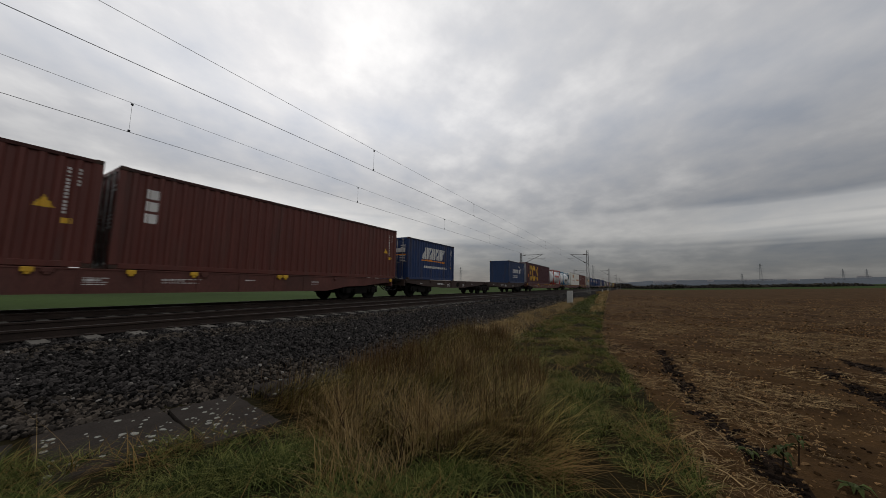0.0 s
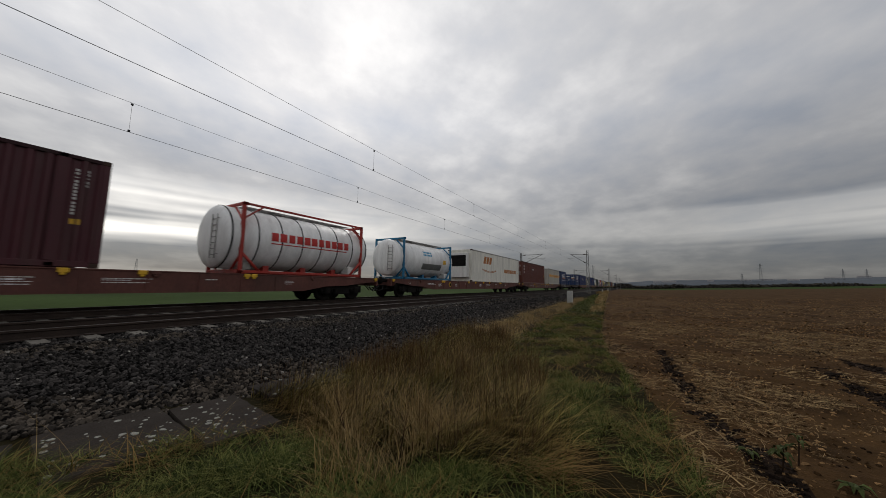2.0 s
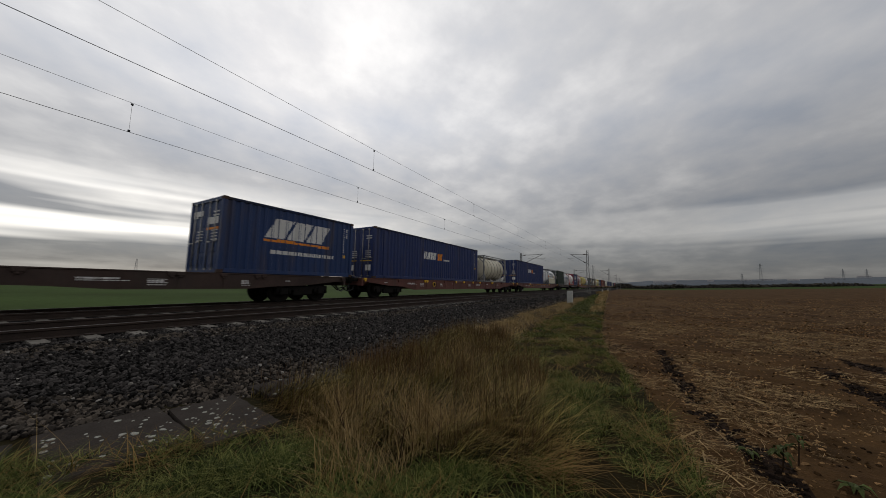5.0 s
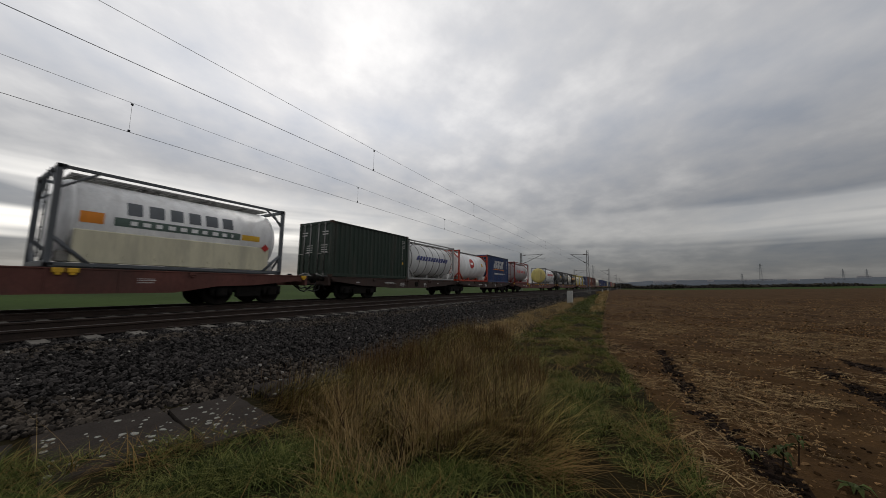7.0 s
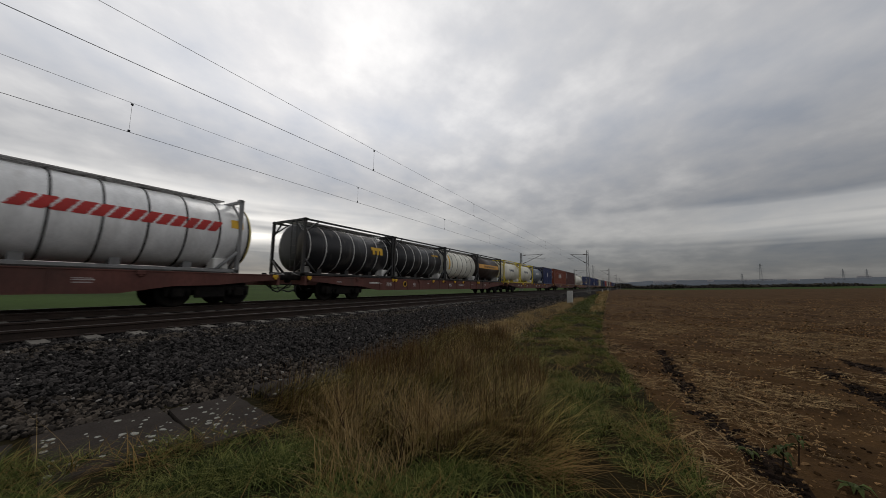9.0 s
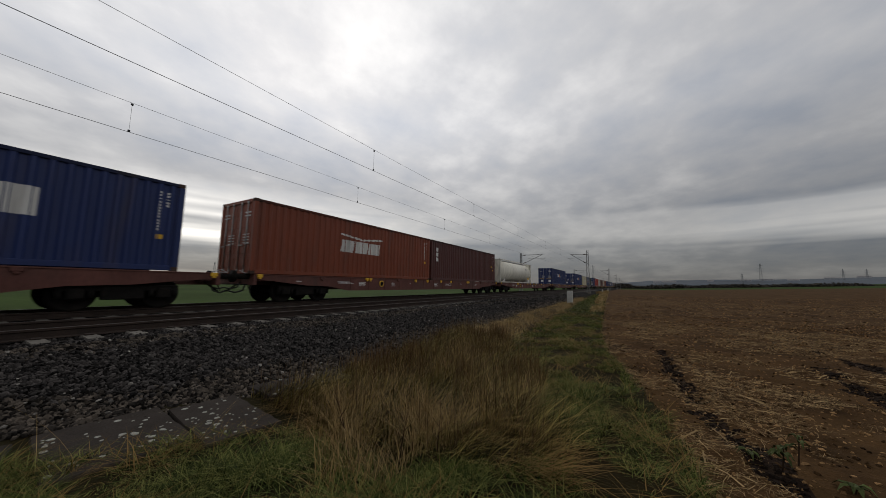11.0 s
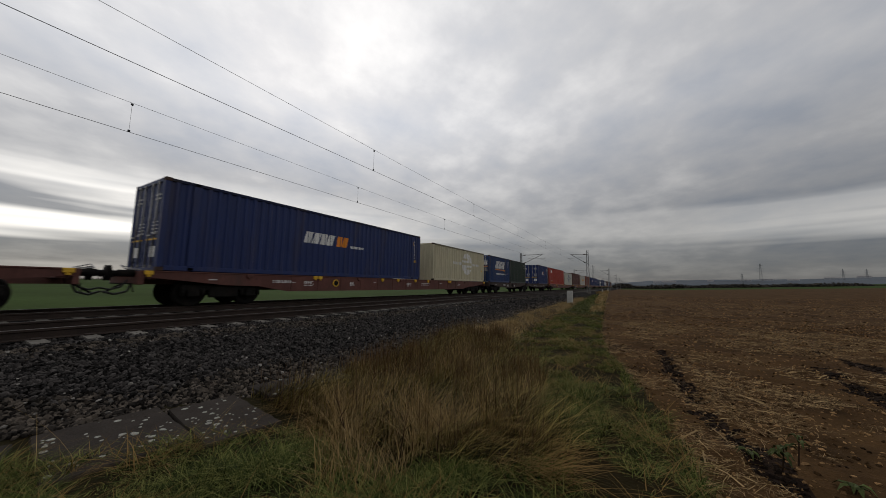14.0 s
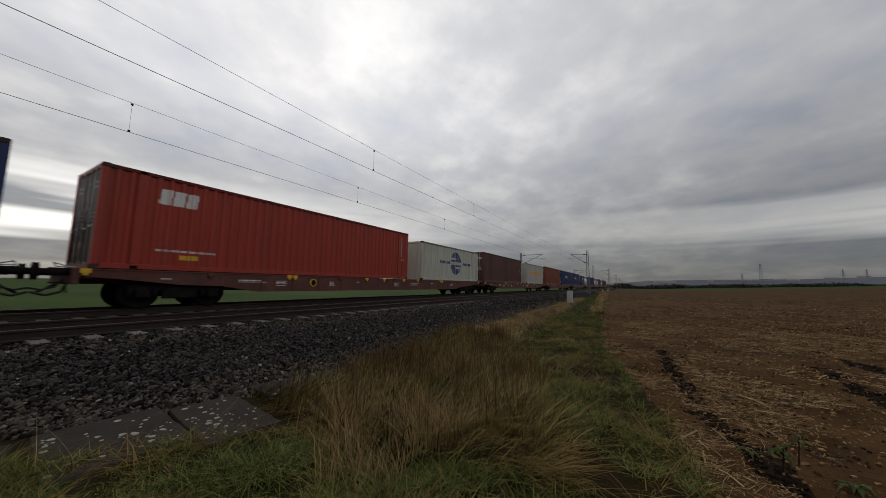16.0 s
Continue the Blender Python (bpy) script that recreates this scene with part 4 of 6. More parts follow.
BROWN_WAGON = build_wagon("oxide_red", (0.115, 0.042, 0.032), "long oxide-red container flat wagon with yellow spigots", False)
DARK_WAGON = build_wagon("soot", (0.045, 0.026, 0.020), "sooty dark articulated container flat wagon", True)
ARTICULATED = (1, 5, 8, 16)
used = set()
start = -10.9
for k in range(25):
    src = DARK_WAGON if k in ARTICULATED else BROWN_WAGON
    if src in used:
        w = copy_thing(src, pose(FAR_TRACK, 0, 0))
    else:
        w = src
        used.add(src)
    w.location = (FAR_TRACK, start, 0)
    MOVERS.append((w, start))
    start += 27.0 if k in ARTICULATED else 26.1


def load(c, mid, length):
    """Set a container on its wagon, centred at mid along the train."""
    s = mid - length / 2
    c.location = (FAR_TRACK, s, DECK)
    MOVERS.append((c, s))


F20, F30, F40, F45 = 6.058, 9.125, 12.192, 13.716
OXIDE, GREEN, CREAM = (0.115, 0.028, 0.019), (0.013, 0.028, 0.018), (0.52, 0.47, 0.32)
ORANGE = paint("marking_orange", (0.75, 0.25, 0.02), 0.55, 0.2)


def swoosh_box(mid):
    """Blue box with three white blocks over an orange stripe."""
    c, srf, W = container("blue steel shipping container with white block mark and orange stripe", "bls_blue", (0.011, 0.034, 0.115), F20, 2.72, dirt=0.55)
    decal("logo", c, PALE, blocks(3, 0.14, 0.14), 1.55, 4.75, 1.45, 2.25, srf, 0.04, "three white leaning blocks")
    decal("stripe", c, ORANGE, lambda u, v: abs(v - 0.5 - 0.12 * math.sin(u * 5)) < 0.28, 1.5, 4.6, 1.25, 1.42, srf, 0.035, "orange stripe")
    decal("slogan", c, PALE, lines(1, 0.8, 0.0, 5), 1.8, 4.9, 0.82, 1.0, srf, 0.03, "thin white line of script")
    part("door_logo", boxes((0.2, 0.95, 0.004, 0.012, 1.75, 2.0), (-0.95, -0.2, 0.004, 0.012, 2.1, 2.3)), PALE, c, "white block mark on the doors")
    part("door_stripe", boxes((0.15, 1.0, 0.004, 0.012, 1.55, 1.63)), ORANGE, c, "orange stripe on the doors")
    load(c, mid, F20)


def three_block_column(c, srf, H, mtl=WHITE):
    for z in (H - 0.80, H - 1.16, H - 1.52):
        decal("logo", c, mtl, blocks(1, 0.02), 0.62, 0.92, z, z + 0.28, srf, 0.03, "white block of a column mark")


def oxide_box(mid, label, key="oxide", color=OXIDE, column=True, diamond=False, length=F40):
    c, srf, W = container(label, key, color, length, 2.9)
    if column:
        three_block_column(c, srf, 2.9)
    if diamond:
        decal("placard", c, WHITE, lambda u, v: 0.55 < abs(u - 0.5) * 2 + abs(v - 0.5) * 2 < 1.0 or (abs(u - 0.5) * 2 + abs(v - 0.5) * 2 <= 0.55 and v > 0.5), 5.0, 5.5, 1.75, 2.25, srf, 0.03, "white diamond placard")
    decal("triangle_sign", c, YELLOW, lambda u, v: abs(u - 0.5) < 0.5 * (1 - v), length - 1.1, length - 0.75, 1.45, 1.75, srf, 0.03, "yellow warning triangle")
    load(c, mid, length)


def unit_box(mid, length=F45, label="dark blue 45 foot shipping container with white and orange block mark", key="unit_blue"):
    c, srf, W = container(label, key, (0.010, 0.024, 0.105), length, 2.9)
    f = length / F45
    a = 4.9 * f
    decal("logo", c, WHITE, blocks(4, 0.16, 0.08), a, a + 1.75 * f, 1.45, 1.95, srf, 0.03, "white leaning blocks")
    decal("logo_accent", c, ORANGE, blocks(2, 0.16, 0.14), a + 1.75 * f, a + 2.6 * f, 1.45, 1.95, srf, 0.03, "orange leaning blocks")
    decal("web_marking", c, WHITE, lines(1, 0.9, 0, 4), a + 2.65 * f, a + 3.6 * f, 1.45, 1.6, srf, 0.03, "small white line of writing")
    decal("triangle_sign", c, YELLOW, lambda u, v: abs(u - 0.5) < 0.5 * (1 - v), length - 0.9, length - 0.62, 2.2, 2.45, srf, 0.03, "yellow warning triangle")
    part("door_plate", boxes((0.55, 0.95, 0.004, 0.012, 0.42, 0.75), (-0.75, -0.35, 0.004, 0.012, 0.42, 0.75)), WHITE, c, "white plates on the doors")
    part("door_bars", boxes((0.15, 1.0, 0.004, 0.012, 0.95, 1.0), (-1.0, -0.15, 0.004, 0.012, 0.95, 1.0)), YELLOW, c, "yellow handling lines")
    load(c, mid, length)


def big_yellow_box(mid):
    c, srf, W = container("dark maroon 45 foot container with giant yellow blocks and ring", "maroon", (0.065, 0.012, 0.018), F45, 2.9, door_key="galvanised", door_color=(0.30, 0.29, 0.28))
    for z in (0.45, 1.22, 1.98):
        decal("logo_bar", c, YELLOW, bar, 1.2, 2.4 if z != 1.22 else 2.05, z, z + 0.56, srf, 0.05, "yellow bar of the giant mark")
    decal("logo_ring", c, YELLOW, lambda u, v: 0.24 < math.hypot(u - 0.5, v - 0.5) < 0.5 and not (u > 0.6 and abs(v - 0.5) < 0.16), 2.4, 4.5, 0.4, 2.58, srf, 0.04, "giant yellow open ring")
    decal("logo_bend", c, YELLOW, lambda u, v: 0.26 < math.hypot(u * 1.2 - 1.2, v * 2.18 - 1.46) < 0.70 or (0.08 < v * 2.18 < 0.62 and u * 1.2 > 0.62 - 0.75 * v * 2.18 + 0.1), 4.5, 5.7, 0.4, 2.58, srf, 0.04, "giant yellow cut block")
    decal("plate", c, ORANGE, lambda u, v: (v * 5) % 1 > 0.2, 0.4, 0.75, 0.95, 1.3, srf, 0.03, "orange-yellow plate")
    load(c, mid, F45)


def reefer(mid):
    c, srf, W = container("white 45 foot refrigerated container with orange lettering bars", "reefer_white", (0.78, 0.76, 0.68), F45, 2.9, smooth=True, doors=False, name="refrigerated_container", dirt=0.2)
    bm = boxes((-0.95, 0.95, -0.35, 0.03, 0.35, 2.55), bevel=0.03)
    part("cooling_unit", bm, WHITE, c, "white cooling unit on the end")
    bm = boxes((-0.8, 0.8, -0.36, -0.345, 1.35, 2.35))
    part("fan_grille", bm, BLACK_IRON, c, "black fan grille")
    brown = paint("marking_rust", (0.42, 0.15, 0.03), 0.6, 0.15)
    decal("logo", c, brown, blocks(3, 0.2, 0.12), 2.6, 5.0, 1.75, 2.45, srf, 0.04, "three orange-brown blocks")
    decal("stars_line", c, brown, lambda u, v: abs(v - 0.5 + 0.35 * math.sin(u * 3)) < 0.13 and (u * 16) % 1 < 0.7, 2.4, 6.0, 0.9, 1.5, srf, 0.04, "row of small orange marks")
    decal("name_line", c, brown, lines(1, 0.85, 0, 7), 8.4, 12.6, 1.05, 1.5, srf, 0.05, "orange-brown line of writing")
    load(c, mid, F45)


# -- containers and tanks in the order of the train
oxide_box(-3.65, "oxide-brown steel container with white code and yellow triangle", column=False)
oxide_box(8.85, "oxide-brown 40 foot steel shipping container with white column mark")
swoosh_box(19.2)
c, srf, W = container("navy blue steel shipping container with white block mark", "navy_box", (0.016, 0.04, 0.11), F20, 2.6, doors=False)
decal("logo", c, PALE, blocks(7, 0.18), 1.3, 4.5, 1.2, 1.65, srf, 0.035, "white row of blocks")
decal("arc", c, PALE, lambda u, v: 0.42 < math.hypot(u - 0.2, v - 0.1) / 1.1 < 0.55 and u > 0.2, 3.0, 4.9, 1.6, 2.3, srf, 0.04, "white arc")
decal("slogan", c, PALE, lines(2, 0.6, 0.1, 2), 1.3, 3.4, 0.62, 0.98, srf, 0.03, "two thin white lines")
load(c, 38.73, F20)
big_yellow_box(50.08)
RED_FRAME, BLUE_FRAME = (0.36, 0.03, 0.02), (0.015, 0.16, 0.30)
c, srf, zc = tank("white tank container in a bright red frame", "tank_white", (0.85, 0.85, 0.84), "frame_red", RED_FRAME, F20, 2.66, 1.20, over=0.7)
RED = paint("marking_red", (0.45, 0.025, 0.02), 0.5, 0.15)
decal("logo", c, RED, blocks(11, 0.22), 1.15, 5.2, 1.32, 1.66, srf, 0.03, "row of red blocks")
decal("logo_line", c, RED, bar, 1.15, 5.0, 1.2, 1.24, srf, 0.03)
load(c, 63.45, F20)
c, srf, zc = tank("white tank container in a sky-blue frame", "tank_white", (0.85, 0.85, 0.84), "frame_sky", BLUE_FRAME, F20, 2.65, 1.17, bands=False, straight=False, over=0.62)
decal("logo", c, paint("marking_sky", (0.05, 0.30, 0.50), 0.5, 0.1), lines(2, 0.6, 0.0, 3), 2.3, 3.4, 1.65, 2.05, srf, 0.03, "pale blue block mark")
decal("hazard_plate", c, YELLOW, bar, 4.9, 5.3, 1.2, 1.5, srf, 0.04, "yellow hazard plate")
decal("insulation_patch", c, paint("patch_grey", (0.16, 0.16, 0.15), 0.6, 0.3), bar, 2.2, 4.7, 0.72, 1.12, srf, 0.05, "dark grey panel low on the barrel")
load(c, 73.1, F20)
reefer(86.75)
oxide_box(101.4, "oxide-brown 40 foot steel container with white diamond placard", diamond=True)
c, srf, W = container("pale grey 30 foot bulk container with an orange band", "bulk_grey", (0.46, 0.44, 0.39), F30, 2.68, dirt=0.25, doors=False)
AMBER = paint("marking_amber", (0.68, 0.34, 0.06), 0.55, 0.2)
decal("band", c, AMBER, bar, 0.2, F30 - 0.2, 1.25, 1.7, srf, 0.035, "faded orange band")
decal("band_marking", c, paint("marking_umber", (0.25, 0.12, 0.04), 0.6), blocks(18, 0.3), 3.9, 7.9, 1.38, 1.58, srf, 0.03, "brown row of small blocks on the band")
load(c, 115.3, F30)
swoosh_box(124.5)
swoosh_box(144.3)
unit_box(155.8)
c, srf, zc = tank("cream tank container in a grey frame", "tank_cream", (0.60, 0.55, 0.42), "frame_grey", (0.22, 0.22, 0.22), F20, 2.6, 1.12)
load(c, 167.2, F20)
unit_box(181.4)
c, srf, zc = tank("white tank container with a stained cream panel in a grey frame", "tank_pearl", (0.86, 0.86, 0.85), "frame_slate", (0.10, 0.11, 0.12), F20, 2.6, 1.13, bands=False, skirt=("skirt_cream", (0.62, 0.58, 0.42)))
SLATE = paint("marking_slate", (0.11, 0.12, 0.13), 0.55, 0.1)
decal("logo", c, SLATE, blocks(6, 0.3), 1.4, 4.35, 1.54, 1.92, srf, 0.03, "row of six dark grey blocks")
decal("logo_bar", c, paint("marking_sage", (0.09, 0.13, 0.11), 0.5, 0.1), lambda u, v: not (0.3 < v < 0.72 and (u * 11) % 1 < 0.55 and 0.1 < u < 0.93), 1.15, 4.45, 1.2, 1.44, srf, 0.03, "dark green bar with pale marks")
decal("hazard_plate", c, ORANGE, bar, 0.5, 0.95, 1.2, 1.5, srf, 0.04, "orange hazard plate")
decal("data_plate", c, YELLOW, bar, 4.5, 5.15, 1.22, 1.42, srf, 0.04, "yellow data plate")
decal("hazard_diamond", c, RED, lambda u, v: abs(u - 0.5) + abs(v - 0.5) < 0.5, 5.2, 5.5, 0.85, 1.15, lambda y, z: 1.19, 0.03, "red hazard diamond")
load(c, 194.9, F20)
c, srf, W = container("dark green 20 foot steel container with white door marks", "bottle_green", GREEN, F20, 2.7)
load(c, 203.35, F20)
c, srf, zc = tank("silvery grey tank container in a pale grey frame", "tank_silver", (0.66, 0.66, 0.65), "frame_pale", (0.34, 0.34, 0.33), F20, 2.6, 1.18)
decal("logo", c, paint("marking_navy", (0.03, 0.04, 0.16), 0.5, 0.1), blocks(12, 0.22, 0.05), 0.9, 5.2, 1.3, 1.6, srf, 0.03, "row of navy blocks")
load(c, 209.45, F20)
c, srf, zc = tank("white tank container in an orange-red frame with red disc", "tank_white", (0.85, 0.85, 0.84), "frame_orange", (0.42, 0.045, 0.02), F20, 2.6, 1.18, bands=False, straight=False)
decal("logo", c, RED, lambda u, v: math.hypot(u - 0.5, v - 0.5) < 0.5 and not (abs(v - 0.5) < 0.1 and abs(u - 0.5) < 0.3), 2.1, 3.0, 1.15, 2.0, srf, 0.03, "red disc")
decal("hazard_plate", c, YELLOW, bar, 4.6, 4.9, 1.4, 1.7, srf, 0.04, "yellow hazard plate")
load(c, 216.4, F20)
swoosh_box(222.5)
c, srf, zc = tank("weathered grey tank container in a dark red frame", "tank_grey_red", (0.36, 0.33, 0.33), "frame_wine", (0.20, 0.025, 0.02), F20, 2.6, 1.12, bands=False)
decal("logo", c, RED, blocks(5, 0.4), 1.4, 4.8, 1.3, 1.62, srf, 0.03, "faded red blocks")
load(c, 230.97, F20)
c, srf, zc = tank("white tank container with yellow end and red block mark", "tank_white", (0.85, 0.85, 0.84), "frame_grey", (0.22, 0.22, 0.22), F20 + 0.1, 2.68, 1.21, straight=False, over=0.65, end_key="tank_yellow", end_color=(0.62, 0.52, 0.18))
decal("logo", c, RED, blocks(13, 0.2, 0.05), 1.0, 5.6, 1.4, 1.75, srf, 0.03, "row of red leaning blocks")
decal("hazard_plate", c, YELLOW, bar, 5.8, 6.2, 1.6, 1.9, srf, 0.04, "yellow hazard plate")
load(c, 247.6, F20 + 0.1)
for mid in (256.25, 262.4):
    c, srf, zc = tank("black tank container with pale bands in a black frame", "tank_black", (0.018, 0.018, 0.02), "frame_black", (0.02, 0.02, 0.02), F20, 2.55, 1.12)
    if mid < 260:
        decal("hazard_plate", c, YELLOW, lambda u, v: (u * 3) % 1 > 0.3 or v > 0.6, 4.3, 5.2, 1.3, 1.7, srf, 0.04, "yellow plates")
    else:
        decal("logo", c, YELLOW, lines(1, 0.8, 0, 3), 4.4, 5.2, 1.7, 1.85, srf, 0.03, "small yellow mark")
    load(c, mid, F20)
c, srf, zc = tank("cream-white tank container with bands in a black frame", "tank_ivory", (0.78, 0.76, 0.66), "frame_black", (0.02, 0.02, 0.02), F20, 2.55, 1.12)
decal("stripe", c, YELLOW, bar, 0.75, 0.95, 0.9, 2.0, srf, 0.04, "yellow upright stripe")
load(c, 268.5, F20)
c, srf, zc = tank("dark brown tank container with an orange band in a black frame", "tank_umber", (0.035, 0.022, 0.018), "frame_black", (0.02, 0.02, 0.02), F20, 2.55, 1.12, bands=False)
decal("band", c, AMBER, lambda u, v: not (0.3 < v < 0.7 and 0.25 < u < 0.8 and (u * 20) % 1 < 0.6), 0.5, 5.5, 1.3, 1.7, srf, 0.035, "orange band")
load(c, 274.5, F20)
for mid, key, col, lab in ((281.6, "tank_ivory", (0.78, 0.76, 0.66), "ivory tank container in a yellow frame"), (287.7, "tank_ivory", (0.78, 0.76, 0.66), "ivory tank container in a yellow frame"),
                           (293.8, "tank_slate", (0.20, 0.23, 0.26), "blue-grey tank container in a dark frame")):
    c, srf, zc = tank(lab, key, col, "frame_yellow" if mid < 290 else "frame_dark", (0.60, 0.47, 0.05) if mid < 290 else (0.05, 0.05, 0.055), F20, 2.55, 1.10, bands=False)
    decal("logo", c, SLATE if mid < 290 else PALE, blocks(4, 0.25), 2.2, 3.9, 1.35, 1.6, srf, 0.03, "small block mark")
    load(c, mid, F20)
c, srf, W = container("dark blue 20 foot steel container", "unit_blue", (0.014, 0.036, 0.16), F20, 2.75)
decal("plate", c, PALE, bar, 2.6, 3.2, 1.2, 1.9, srf, 0.04, "pale plate")
load(c, 300.2, F20)
c, srf, W = container("orange-brown 40 foot steel container with large white block mark", "rust_orange", (0.20, 0.045, 0.018), F40, 2.9)
decal("logo", c, PALE, blocks(3, 0.12, 0.04), 4.2, 7.2, 1.25, 1.85, srf, 0.035, "three white blocks")
decal("logo_roof", c, PALE, lambda u, v: abs(v - 0.2 - 0.7 * abs(2 * u - 1)) < 0.2, 4.2, 7.2, 1.92, 2.15, srf, 0.035, "white bent stripe")
load(c, 311.5, F40)
oxide_box(323.95, "dark oxide-brown 40 foot container with white column mark", key="oxide_dark", color=(0.085, 0.024, 0.02))
c, srf, zc = tank("long cream-white 40 foot tank container", "tank_bone", (0.80, 0.77, 0.66), "frame_bone", (0.62, 0.60, 0.52), F40, 2.6, 1.20, bands=False, portal=True)
decal("code_marking", c, SLATE, lines(3, 0.5, 0.4, 6), 9.6, 11.0, 1.75, 2.05, srf, 0.03, "grey lines of small writing")
decal("hazard_plate", c, YELLOW, bar, 10.6, 11.3, 0.5, 0.75, lambda y, z: 1.16, 0.04, "yellow data plate")
load(c, 337.73, F40)
unit_box(364.86)
unit_box(391.08)
c, srf, W = container("cream 30 foot bulk container with a white disc mark", "bulk_cream", CREAM, F30, 2.7, dirt=0.2, doors=False)
decal("logo", c, WHITE, lambda u, v: math.hypot(u - 0.5, v - 0.5) < 0.5 and not (abs(v - 0.5) < 0.05 or (0.25 < v < 0.35 and u > 0.45) or (0.65 < v < 0.75 and u < 0.55)), 4.6, 6.5, 0.55, 2.4, srf, 0.035, "white disc with cuts")
decal("name_line", c, PALE, lambda u, v: lines(1, 0.9, 0, 2)(u, v) and abs(u - 0.5) > 0.18, 3.0, 8.1, 1.35, 1.6, srf, 0.04, "pale line of writing")
load(c, 404.15, F30)
swoosh_box(413.2)
c, srf, W = container("dark green 20 foot steel container", "bottle_green", GREEN, F20, 2.7)
load(c, 419.57, F20)
unit_box(432.72, F20, "dark blue 20 foot shipping container with white and orange block mark")
c, srf, W = container("bright red 45 foot steel container with white block mark", "signal_red", (0.34, 0.035, 0.018), F45, 2.9, door_key="weathered_end", door_color=(0.16, 0.11, 0.09), dirt=0.25)
decal("logo", c, WHITE, blocks(3, 0.16, 0.05), 1.25, 2.35, 2.02, 2.49, srf, 0.03, "three white blocks")
decal("plate", c, YELLOW, bar, 1.9, 2.4, 0.35, 0.5, srf, 0.03, "yellow plate")
decal("name_line", c, PALE, lines(1, 0.8, 0, 2), 1.3, 2.9, 0.58, 0.68, srf, 0.03, "thin white line of writing")
load(c, 444.08, F45)
c, srf, W = container("pale grey-green 30 foot container with a dark blue disc mark", "bulk_pale", (0.50, 0.50, 0.43), F30, 2.65, dirt=0.2, doors=False)
NAVY_MARK = paint("marking_navy", (0.03, 0.04, 0.16), 0.5, 0.1)
decal("logo", c, NAVY_MARK, lambda u, v: math.hypot(u - 0.5, v - 0.5) < 0.5 and not (abs(v - 0.5) < 0.06 or (0.25 < v < 0.35 and u > 0.45) or (0.65 < v < 0.75 and u < 0.55)), 4.0, 5.8, 0.5, 2.3, srf, 0.035, "dark blue disc with cuts")
decal("name_line", c, NAVY_MARK, lambda u, v: lines(1, 0.9, 0, 2)(u, v) and abs(u - 0.5) > 0.2, 2.4, 7.6, 1.3, 1.55, srf, 0.04, "dark line of writing")
load(c, 457.1, F30)
oxide_box(469.15, "brown 40 foot steel container", key="oxide_dull", color=(0.10, 0.04, 0.032), column=False)
c, srf, W = container("grey 30 foot bulk container with an orange band", "bulk_grey", (0.46, 0.44, 0.39), F30, 2.75, dirt=0.25)
decal("band", c, AMBER, bar, 1.5, F30 - 1.5, 1.25, 1.7, srf, 0.04, "faded orange band")
load(c, 482.3, F30)
oxide_box(494.9, "rust-orange 40 foot steel container", key="rust_orange", color=(0.20, 0.045, 0.018), column=False)
unit_box(509.3, F40, "dark blue 40 foot steel container")
FAR_LOADS = ((522.3, "u"), (535.9, "s"), (544.5, "t"), (553.2, "s"), (561.9, "u"), (577.0, "t"), (584.6, "t"), (593.3, "o"), (606.3, "t"), (614.9, "s"), (627.9, "o"), (639.8, "t"))
for mid, kind in FAR_LOADS:
    if kind == "u":
        unit_box(mid)
    elif kind == "s":
        swoosh_box(mid)
    elif kind == "o":
        oxide_box(mid, "brown 40 foot steel container", key="oxide_dull", color=(0.10, 0.04, 0.032), column=False)
    else:
        c, srf, zc = tank("white tank container in a grey frame", "tank_white", (0.85, 0.85, 0.84), "frame_grey", (0.22, 0.22, 0.22), F20, 2.6, 1.12)
        load(c, mid, F20)


# ---------------------------------------------------------------- beside the line: slabs, post
SLAB = mat("lichen_concrete", (0.036, 0.030, 0.026), rough=0.92, var=0.3, scale=2.2, fine=45, bump=0.7, bump_scale=70, dirt=0.7, dirt_color=(0.02, 0.017, 0.014), obj_rand=0.15, spec=0.05)
LICHEN = mat("pale_lichen", (0.27, 0.27, 0.235), rough=0.95, var=0.25, scale=30, fine=120, bump=0.5, bump_scale=150)


